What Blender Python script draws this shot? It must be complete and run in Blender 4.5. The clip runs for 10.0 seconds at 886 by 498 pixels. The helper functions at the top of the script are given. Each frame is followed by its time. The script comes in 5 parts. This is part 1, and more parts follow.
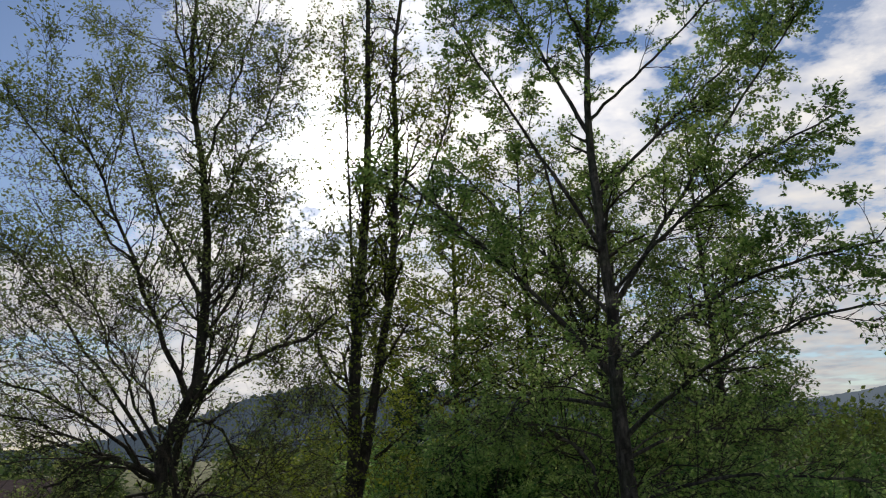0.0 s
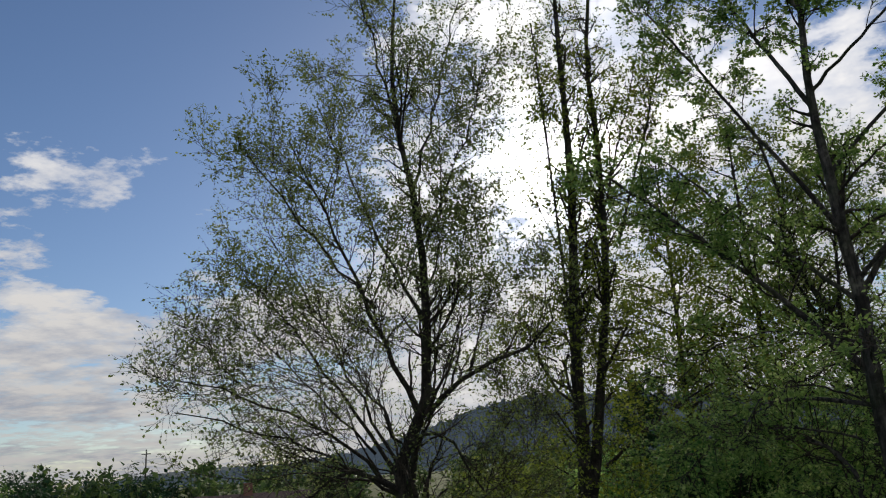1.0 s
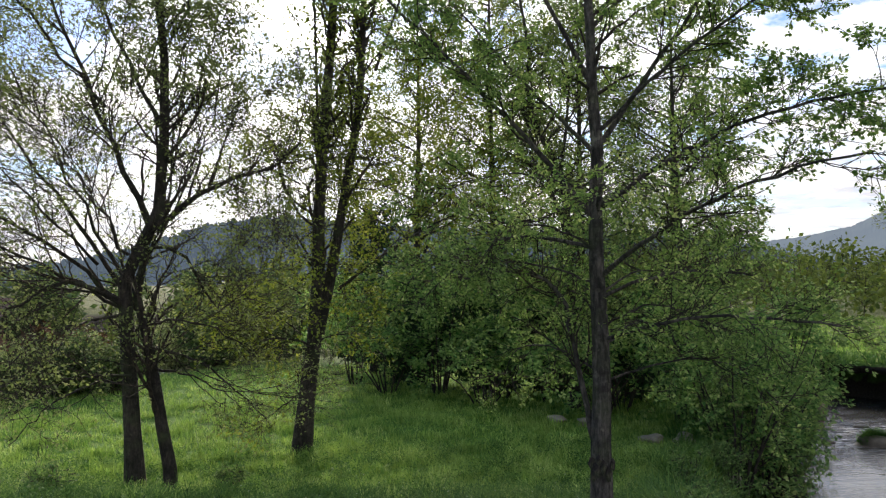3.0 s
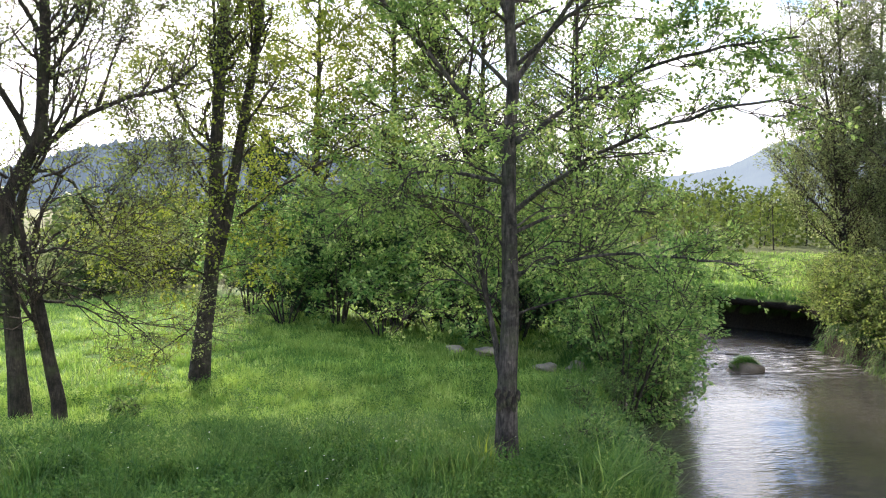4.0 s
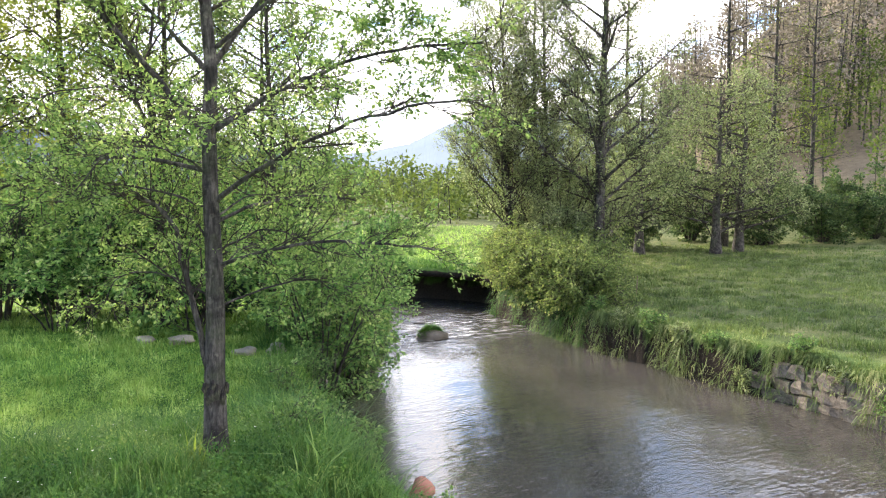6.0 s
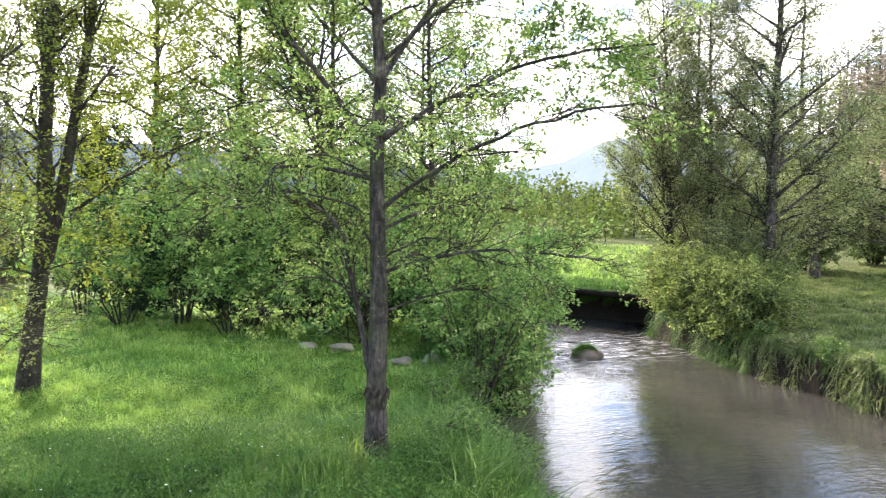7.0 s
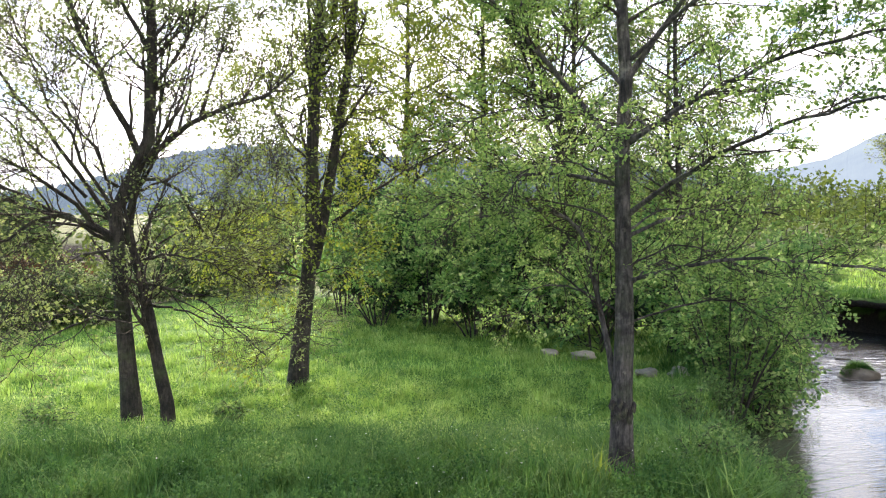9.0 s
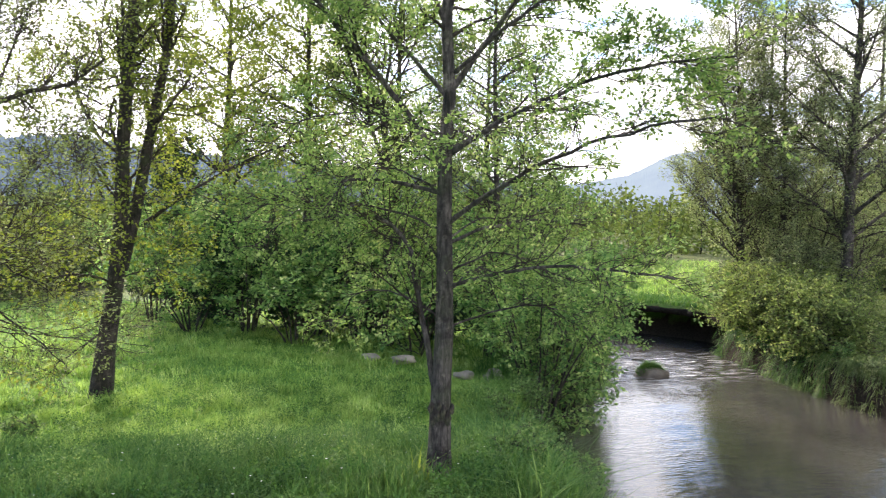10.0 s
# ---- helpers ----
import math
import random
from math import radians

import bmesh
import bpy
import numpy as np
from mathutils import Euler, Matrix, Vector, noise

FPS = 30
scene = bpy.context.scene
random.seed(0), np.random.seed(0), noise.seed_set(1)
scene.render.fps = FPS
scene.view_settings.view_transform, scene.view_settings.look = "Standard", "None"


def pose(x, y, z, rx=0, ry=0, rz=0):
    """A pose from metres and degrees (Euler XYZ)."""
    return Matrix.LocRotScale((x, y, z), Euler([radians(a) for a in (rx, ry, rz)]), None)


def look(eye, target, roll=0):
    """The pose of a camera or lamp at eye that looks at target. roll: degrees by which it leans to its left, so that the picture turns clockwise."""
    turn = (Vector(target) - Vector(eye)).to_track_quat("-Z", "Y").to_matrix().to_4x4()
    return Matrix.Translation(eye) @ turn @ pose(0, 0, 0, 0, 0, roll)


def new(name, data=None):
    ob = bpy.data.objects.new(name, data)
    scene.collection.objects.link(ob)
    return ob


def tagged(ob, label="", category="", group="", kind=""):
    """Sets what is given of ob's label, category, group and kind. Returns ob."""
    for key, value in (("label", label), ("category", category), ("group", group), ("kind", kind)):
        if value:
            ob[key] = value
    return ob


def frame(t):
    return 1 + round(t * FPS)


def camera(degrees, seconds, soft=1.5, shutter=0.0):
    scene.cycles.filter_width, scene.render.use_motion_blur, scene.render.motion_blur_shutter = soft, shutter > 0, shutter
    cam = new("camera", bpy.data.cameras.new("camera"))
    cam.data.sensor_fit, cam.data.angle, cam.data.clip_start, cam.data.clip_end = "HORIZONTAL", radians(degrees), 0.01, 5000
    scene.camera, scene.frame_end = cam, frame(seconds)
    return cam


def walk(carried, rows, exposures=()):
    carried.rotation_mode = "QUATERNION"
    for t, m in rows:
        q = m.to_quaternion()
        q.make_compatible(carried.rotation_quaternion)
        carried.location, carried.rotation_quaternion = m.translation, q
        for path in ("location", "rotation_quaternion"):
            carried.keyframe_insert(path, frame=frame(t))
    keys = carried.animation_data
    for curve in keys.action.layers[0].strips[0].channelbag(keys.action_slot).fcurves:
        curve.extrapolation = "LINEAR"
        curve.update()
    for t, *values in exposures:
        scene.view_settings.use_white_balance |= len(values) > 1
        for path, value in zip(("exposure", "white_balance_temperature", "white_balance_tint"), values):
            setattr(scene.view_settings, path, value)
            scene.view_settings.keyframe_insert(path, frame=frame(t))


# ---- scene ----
cam = camera(59.5, 10.0, soft=1.1, shutter=0.1)

PATH = [
    (0.0, pose(0.340, -0.246, 3.319, 104.27, 2.35, 1.43)),
    (0.5, pose(0.322, -0.237, 3.306, 104.10, 3.15, 9.20)),
    (1.0, pose(0.309, -0.204, 3.346, 105.64, 3.63, 17.66)),
    (1.5, pose(0.251, -0.171, 3.368, 106.75, 1.81, 18.79)),
    (2.0, pose(0.207, -0.160, 3.344, 102.94, 0.24, 11.49)),
    (2.5, pose(0.172, -0.037, 3.350, 97.47, 1.03, 4.22)),
    (3.0, pose(0.116, -0.016, 3.343, 92.08, 0.75, -2.10)),
    (3.2, pose(0.108, 0.021, 3.347, 90.40, 0.70, -4.35)),
    (4.3, pose(-0.075, 0.076, 3.427, 86.51, -0.21, -10.95)),
    (4.5, pose(-0.088, 0.022, 3.473, 86.34, 0.22, -11.96)),
    (5.0, pose(-0.106, 0.024, 3.474, 85.34, -0.07, -19.94)),
    (5.5, pose(-0.158, 0.032, 3.495, 85.02, -0.10, -30.26)),
    (5.7, pose(-0.172, 0.029, 3.498, 85.07, -0.22, -32.86)),
    (6.8, pose(-0.214, 0.219, 3.408, 86.55, -0.49, -25.14)),
    (7.0, pose(-0.217, 0.217, 3.403, 86.52, -0.64, -21.26)),
    (7.5, pose(-0.198, 0.271, 3.402, 86.24, -1.01, -11.81)),
    (8.0, pose(-0.200, 0.299, 3.411, 86.21, -0.47, -5.37)),
    (8.5, pose(-0.216, 0.313, 3.414, 86.40, 0.47, -3.91)),
    (9.0, pose(-0.227, 0.315, 3.417, 86.90, 0.42, -3.70)),
    (9.5, pose(-0.231, 0.301, 3.421, 87.36, -0.58, -8.33)),
    (10.0, pose(-0.242, 0.295, 3.419, 87.35, -1.26, -16.69)),
]
EXPOSURES = [(0.0, -0.95, 6850, 12), (1.0, -1.1, 6700, 11), (1.5, -1.2, 6750, 11), (2.1, -1.2, 6850, 13), (2.5, -0.6, 6900, 13), (3.2, 0.2, 6900, 13), (4.3, 1.36, 7000, 15), (5.0, 1.36, 7000, 15), (5.5, 1.64, 7000, 15), (7.0, 1.74, 7000, 15), (7.5, 1.68, 7000, 15), (8.5, 1.44, 7000, 15), (10.0, 1.34, 7000, 15)]

walk(cam, PATH, EXPOSURES)

# ---- light ----
SUN_AZ, SUN_EL = -8.5, 20.5
sun_dir = Vector((math.sin(radians(SUN_AZ)) * math.cos(radians(SUN_EL)), math.cos(radians(SUN_AZ)) * math.cos(radians(SUN_EL)), math.sin(radians(SUN_EL))))
sun = new("sun", bpy.data.lights.new("sun", "SUN"))
sun.data.energy, sun.data.angle, sun.data.color = 5.0, radians(10.0), (1.0, 0.91, 0.76)
sun.matrix_world = look((0, 0, 60), tuple(Vector((0, 0, 60)) - sun_dir))


class Nodes:
    """Short hand for a node tree."""

    def __init__(self, tree):
        self.tree = tree
        tree.nodes.clear()

    def add(self, kind, **props):
        n = self.tree.nodes.new(kind)
        for key, value in props.items():
            if key == "ramp":
                ramp = n.color_ramp
                while len(ramp.elements) < len(value):
                    ramp.elements.new(0.5)
                for e, (p, c) in zip(ramp.elements, value):
                    e.position, e.color = p, (*c, 1) if len(c) == 3 else c
            elif key == "mode":
                n.operation = value
            elif key == "blend":
                n.data_type, n.blend_type = "RGBA", value
            elif key == "sky":
                n.sky_type = value
            else:
                n.inputs[key.replace("_", " ") if not key.startswith("i") or not key[1:].isdigit() else int(key[1:])].default_value = value
        return n

    def wire(self, a, b):
        self.tree.links.new(a, b)

    def math(self, mode, a, b=None, clamp=False):
        n = self.add("ShaderNodeMath", mode=mode)
        n.use_clamp = clamp
        for i, v in enumerate((a, b)):
            if v is None:
                continue
            if isinstance(v, (int, float)):
                n.inputs[i].default_value = v
            else:
                self.wire(v, n.inputs[i])
        return n.outputs[0]

    def mix(self, f, a, b, blend="MIX"):
        n = self.add("ShaderNodeMix", blend=blend)
        for i, v in ((0, f), (6, a), (7, b)):
            if isinstance(v, (int, float)):
                n.inputs[i].default_value = v
            elif isinstance(v, tuple):
                n.inputs[i].default_value = (*v, 1)
            else:
                self.wire(v, n.inputs[i])
        return n.outputs[2]

    def noise(self, vec, scale, detail=4, rough=0.55):
        n = self.add("ShaderNodeTexNoise", Scale=scale, Detail=detail, Roughness=rough)
        if vec is not None:
            self.wire(vec, n.inputs["Vector"])
        return n.outputs["Fac"]

    def ramp(self, f, stops):
        n = self.add("ShaderNodeValToRGB", ramp=stops)
        self.wire(f, n.inputs[0])
        return n.outputs[0]


# sky: clear blue with broken cloud, brightest where the thin cloud veils the sun
world = bpy.data.worlds.new("sky")
scene.world = world
world.use_nodes = True
W = Nodes(world.node_tree)
sky = W.add("ShaderNodeTexSky", sky="NISHITA")
sky.sun_disc, sky.sun_elevation, sky.sun_rotation = False, radians(SUN_EL), radians(SUN_AZ)
sky.air_density, sky.dust_density, sky.ozone_density = 1.0, 0.3, 4.0
coord = W.add("ShaderNodeTexCoord").outputs["Generated"]
sep = W.add("ShaderNodeSeparateXYZ")
W.wire(coord, sep.inputs[0])
up = W.math("ADD", W.math("MAXIMUM", sep.outputs[2], 0.0), 0.12)
flat = W.add("ShaderNodeCombineXYZ")
W.wire(W.math("DIVIDE", sep.outputs[0], up), flat.inputs[0])
W.wire(W.math("DIVIDE", sep.outputs[1], up), flat.inputs[1])
flat.inputs[2].default_value = 3.7
dot = W.add("ShaderNodeVectorMath", mode="DOT_PRODUCT")
W.wire(coord, dot.inputs[0])
dot.inputs[1].default_value = sun_dir
near_sun = W.math("MAXIMUM", dot.outputs["Value"], 0.0)
veil = W.math("POWER", near_sun, 30.0)
glow = W.math("POWER", near_sun, 420.0)
n1 = W.noise(flat.outputs[0], 1.0, 8, 0.58)
n2 = W.noise(flat.outputs[0], 3.4, 7, 0.62)
n3 = W.noise(flat.outputs[0], 8.0, 6, 0.65)
body = W.math("ADD", W.math("MULTIPLY", n1, 0.72), W.math("MULTIPLY", n2, 0.25))
body = W.math("ADD", body, W.math("MULTIPLY", W.math("SUBTRACT", n3, 0.5), 0.28))
body = W.math("ADD", body, W.math("MULTIPLY", W.math("POWER", near_sun, 12.0), 0.19))
# extra cloud behind the view, unseen, added to light the ground
body = W.math("ADD", body, W.math("SUBTRACT", W.math("MULTIPLY", sep.outputs[0], 0.07), W.math("MULTIPLY", W.math("MINIMUM", sep.outputs[1], 0.0), 0.12)))
low = W.math("MULTIPLY", W.math("SUBTRACT", 0.30, W.math("MAXIMUM", sep.outputs[2], 0.0), True), 0.62)
body = W.math("ADD", body, low)
west = W.math("MULTIPLY", W.math("MAXIMUM", W.math("MULTIPLY", sep.outputs[0], -1.0), 0.0), W.math("MAXIMUM", W.math("SUBTRACT", sep.outputs[2], 0.22), 0.0))
body = W.math("SUBTRACT", body, west)
# heaped clouds over the western valley, with clear sky between them
for az, el, tight, amount in ((-46, 20.5, 300, 0.17), (-40, 20.0, 500, 0.17), (-33, 18.5, 700, 0.19), (-44, 10.0, 320, 0.18), (-36, 9.5, 500, 0.06), (-41, 15.2, 500, -0.10), (-30, 27.0, 60, -0.12), (13, 30.0, 90, -0.11)):
    puff = W.add("ShaderNodeVectorMath", mode="DOT_PRODUCT")
    W.wire(coord, puff.inputs[0])
    puff.inputs[1].default_value = (math.sin(radians(az)) * math.cos(radians(el)), math.cos(radians(az)) * math.cos(radians(el)), math.sin(radians(el)))
    body = W.math("ADD", body, W.math("MULTIPLY", W.math("POWER", W.math("MAXIMUM", puff.outputs["Value"], 0.0), tight), amount))
cover = W.ramp(body, [(0.51, (0, 0, 0)), (0.57, (0.7, 0.7, 0.7)), (0.66, (1, 1, 1))])
shade = W.ramp(n2, [(0.36, (0.62, 0.67, 0.78)), (0.58, (1, 1, 1))])
# overhead cloud, out of view, is brightened to lift the ambient light
cloud_light = W.math("ADD", W.math("MULTIPLY", veil, 12.0), W.math("ADD", 6.6, W.math("MULTIPLY", W.math("MAXIMUM", sep.outputs[2], 0.0), 14.0)))
cloud_light = W.math("ADD", cloud_light, W.math("MULTIPLY", glow, 90.0))
cloud = W.mix(1.0, shade, (1, 1, 1), "MULTIPLY")
scale_c = W.add("ShaderNodeVectorMath", mode="SCALE")
W.wire(cloud, scale_c.inputs[0])
W.wire(cloud_light, scale_c.inputs["Scale"])
clear = W.mix(1.0, sky.outputs[0], (1.12, 1.14, 1.22), "MULTIPLY")
skymix = W.mix(cover, clear, scale_c.outputs[0])
bg = W.add("ShaderNodeBackground", Strength=0.15)
W.wire(skymix, bg.inputs[0])
wout = W.add("ShaderNodeOutputWorld")
W.wire(bg.outputs[0], wout.inputs[0])


# ---- materials ----
def material(name):
    m = bpy.data.materials.new(name)
    m.use_nodes = True
    n = Nodes(m.node_tree)
    return m, n


def finish(n, shader):
    out = n.add("ShaderNodeOutputMaterial")
    n.wire(shader, out.inputs[0])


def bump(n, height, strength, dist=0.02):
    b = n.add("ShaderNodeBump", Strength=strength, Distance=dist)
    n.wire(height, b.inputs["Height"])
    return b.outputs[0]


def leaf_material(name, dark, light, tip=None, trans=0.5, rough=0.6, patchy=0.5):
    m, n = material(name)
    rnd = n.add("ShaderNodeNewGeometry").outputs["Random Per Island"]
    pos = n.add("ShaderNodeTexCoord").outputs["Object"]
    patch = n.math("ADD", n.math("MULTIPLY", n.math("SUBTRACT", n.noise(pos, 1.1, 3), 0.5), 2.0), 0.5, True)
    f = n.math("ADD", n.math("MULTIPLY", rnd, 1.15 - patchy), n.math("MULTIPLY", patch, patchy))
    stops = [(0.2, dark), (0.8, light)] + ([(1.0, tip)] if tip else [])
    col = n.ramp(f, stops)
    p = n.add("ShaderNodeBsdfPrincipled", Roughness=rough)
    p.inputs["Specular IOR Level"].default_value = 0.15
    n.wire(col, p.inputs["Base Color"])
    t = n.add("ShaderNodeBsdfTranslucent")
    n.wire(n.mix(1.0, col, (1.0, 1.0, 0.74), "MULTIPLY"), t.inputs[0])
    s = n.add("ShaderNodeMixShader", Fac=trans)
    n.wire(p.outputs[0], s.inputs[1])
    n.wire(t.outputs[0], s.inputs[2])
    finish(n, s.outputs[0])
    return m


def bark_material(name, dark, light, moss=0.0):
    m, n = material(name)
    pos = n.add("ShaderNodeTexCoord").outputs["Object"]
    mp = n.add("ShaderNodeMapping")
    mp.inputs["Scale"].default_value = (1, 1, 0.18)
    n.wire(pos, mp.inputs[0])
    ridges = n.noise(mp.outputs[0], 34, 5, 0.65)
    spots = n.noise(pos, 3.0, 4)
    col = n.ramp(ridges, [(0.38, dark), (0.62, light)])
    col = n.mix(n.ramp(n.noise(pos, 11.0, 4, 0.6), [(0.58, (0, 0, 0)), (0.66, (0.55, 0.55, 0.55))]), col, (light[0] * 1.8, light[1] * 1.9, light[2] * 1.7))
    blotch = n.ramp(n.noise(pos, 5.0, 5, 0.7), [(0.40, (0.35, 0.33, 0.31)), (0.52, (1, 1, 1)), (0.64, (1.7, 1.65, 1.6))])
    col = n.mix(1.0, col, blotch, "MULTIPLY")
    if moss:
        col = n.mix(n.ramp(spots, [(0.50, (0, 0, 0)), (0.68, (moss, moss, moss))]), col, (0.06, 0.085, 0.03))
    p = n.add("ShaderNodeBsdfPrincipled", Roughness=0.9)
    n.wire(col, p.inputs["Base Color"])
    n.wire(bump(n, ridges, 1.0, 0.05), p.inputs["Normal"])
    finish(n, p.outputs[0])
    return m


def mottled(name, stops, scale, rough=0.9, bump_strength=0.4, fine=0.0):
    m, n = material(name)
    pos = n.add("ShaderNodeTexCoord").outputs["Object"]
    a = n.noise(pos, scale, 6, 0.6)
    b = n.noise(pos, scale * 9, 4, 0.6)
    f = n.math("ADD", n.math("MULTIPLY", a, 0.65), n.math("MULTIPLY", b, 0.35))
    col = n.ramp(f, stops)
    p = n.add("ShaderNodeBsdfPrincipled", Roughness=rough)
    n.wire(col, p.inputs["Base Color"])
    n.wire(bump(n, b, bump_strength, 0.03), p.inputs["Normal"])
    finish(n, p.outputs[0])
    return m


M_BARK = bark_material("bark_grey", (0.018, 0.016, 0.015), (0.092, 0.083, 0.077), 0.4)
M_BARK_DARK = bark_material("bark_dark", (0.012, 0.010, 0.008), (0.045, 0.038, 0.032), 0.45)
M_TWIG = bark_material("twig_brown", (0.02, 0.015, 0.012), (0.06, 0.047, 0.037))
M_LEAF_MAIN = leaf_material("leaf_fresh_green", (0.09, 0.15, 0.045), (0.23, 0.30, 0.10), (0.34, 0.38, 0.16))
M_LEAF_PALE = leaf_material("leaf_pale_green", (0.14, 0.19, 0.07), (0.27, 0.33, 0.14), (0.36, 0.40, 0.20))
M_LEAF_YELLOW = leaf_material("leaf_yellow_green", (0.12, 0.18, 0.025), (0.27, 0.33, 0.06), (0.34, 0.36, 0.10))
M_LEAF_BUSH = leaf_material("leaf_bush_green", (0.050, 0.125, 0.042), (0.19, 0.31, 0.10), (0.39, 0.47, 0.19), trans=0.5)
M_LEAF_SPRAY = leaf_material("leaf_spray_green", (0.08, 0.17, 0.05), (0.31, 0.45, 0.15), (0.58, 0.65, 0.30), trans=0.58)
M_LEAF_HAZEL = leaf_material("leaf_hazel_green", (0.06, 0.17, 0.055), (0.30, 0.48, 0.16), (0.60, 0.69, 0.31), trans=0.62)
M_LEAF_HEDGE = leaf_material("leaf_hedge", (0.035, 0.075, 0.03), (0.11, 0.17, 0.06), (0.18, 0.24, 0.09), trans=0.35)
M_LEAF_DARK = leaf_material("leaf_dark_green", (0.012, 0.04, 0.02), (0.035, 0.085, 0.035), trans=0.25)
M_LEAF_SILVER = leaf_material("leaf_grey_green", (0.11, 0.15, 0.07), (0.27, 0.33, 0.17), (0.40, 0.44, 0.27), trans=0.55)
M_LEAF_BROWN = leaf_material("leaf_reddish_brown", (0.05, 0.028, 0.015), (0.13, 0.075, 0.035), trans=0.3)
# fresh green, lightened so the colour carries the sun on the middle meadow
M_GRASS_FRESH_SUNLIT = leaf_material("grass_fresh_sunlit", (0.11, 0.24, 0.055), (0.34, 0.50, 0.13), (0.52, 0.63, 0.25), trans=0.45, rough=0.6, patchy=0.65)
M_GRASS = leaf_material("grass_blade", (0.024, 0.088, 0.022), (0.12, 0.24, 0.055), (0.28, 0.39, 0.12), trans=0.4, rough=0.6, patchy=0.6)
M_GRASS_DRY = leaf_material("grass_short", (0.055, 0.10, 0.03), (0.20, 0.265, 0.09), (0.37, 0.39, 0.18), trans=0.35, patchy=0.8)
M_STONE = mottled("rough_stone", [(0.35, (0.05, 0.042, 0.034)), (0.5, (0.16, 0.135, 0.105)), (0.66, (0.34, 0.285, 0.22))], 3.0)
M_STONE_RED = mottled("reddish_stone", [(0.3, (0.16, 0.06, 0.04)), (0.7, (0.36, 0.17, 0.12))], 5.0)
M_STONE_PALE = mottled("pale_stone", [(0.3, (0.16, 0.14, 0.115)), (0.7, (0.40, 0.36, 0.30))], 4.0)


def ground_material():
    m, n = material("meadow_soil")
    pos = n.add("ShaderNodeTexCoord").outputs["Object"]
    sep = n.add("ShaderNodeSeparateXYZ")
    n.wire(pos, sep.inputs[0])
    a, b, c = n.noise(pos, 0.25, 5), n.noise(pos, 2.2, 5), n.noise(pos, 18, 4, 0.7)
    f = n.math("ADD", n.math("MULTIPLY", a, 0.35), n.math("ADD", n.math("MULTIPLY", b, 0.35), n.math("MULTIPLY", c, 0.3)))
    green = n.ramp(f, [(0.30, (0.035, 0.085, 0.018)), (0.50, (0.085, 0.19, 0.03)), (0.68, (0.19, 0.30, 0.06))])
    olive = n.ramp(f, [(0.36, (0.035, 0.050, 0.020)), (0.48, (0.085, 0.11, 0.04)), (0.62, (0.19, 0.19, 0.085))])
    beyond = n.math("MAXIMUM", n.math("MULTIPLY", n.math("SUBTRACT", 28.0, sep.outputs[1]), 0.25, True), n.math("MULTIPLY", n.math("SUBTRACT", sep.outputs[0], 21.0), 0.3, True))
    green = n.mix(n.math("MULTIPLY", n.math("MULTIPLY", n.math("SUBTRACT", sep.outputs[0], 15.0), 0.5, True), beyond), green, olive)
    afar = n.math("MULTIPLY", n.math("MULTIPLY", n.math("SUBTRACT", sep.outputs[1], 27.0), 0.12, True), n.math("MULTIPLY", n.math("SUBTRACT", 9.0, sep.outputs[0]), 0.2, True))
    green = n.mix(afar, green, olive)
    slope = n.ramp(f, [(0.35, (0.11, 0.085, 0.06)), (0.65, (0.27, 0.225, 0.16))])
    green = n.mix(n.math("MULTIPLY", n.math("SUBTRACT", sep.outputs[2], 2.0), 0.4, True), green, slope)
    earth = n.ramp(c, [(0.3, (0.010, 0.008, 0.006)), (0.7, (0.044, 0.036, 0.028))])
    wet = n.math("SUBTRACT", 0.0, n.math("ADD", sep.outputs[2], 0.45))
    wet = n.math("MULTIPLY", n.math("ADD", wet, n.math("MULTIPLY", n.math("SUBTRACT", b, 0.5), 0.8)), 3.0, True)
    geo = n.add("ShaderNodeNewGeometry")
    nsep = n.add("ShaderNodeSeparateXYZ")
    n.wire(geo.outputs["Normal"], nsep.inputs[0])
    steep = n.math("MULTIPLY", n.math("SUBTRACT", 0.78, nsep.outputs[2]), 4.0, True)
    col = n.mix(n.math("MAXIMUM", wet, steep), green, earth)
    p = n.add("ShaderNodeBsdfPrincipled", Roughness=0.95)
    p.inputs["Specular IOR Level"].default_value = 0.1
    n.wire(col, p.inputs["Base Color"])
    n.wire(bump(n, c, 0.8, 0.06), p.inputs["Normal"])
    finish(n, p.outputs[0])
    return m


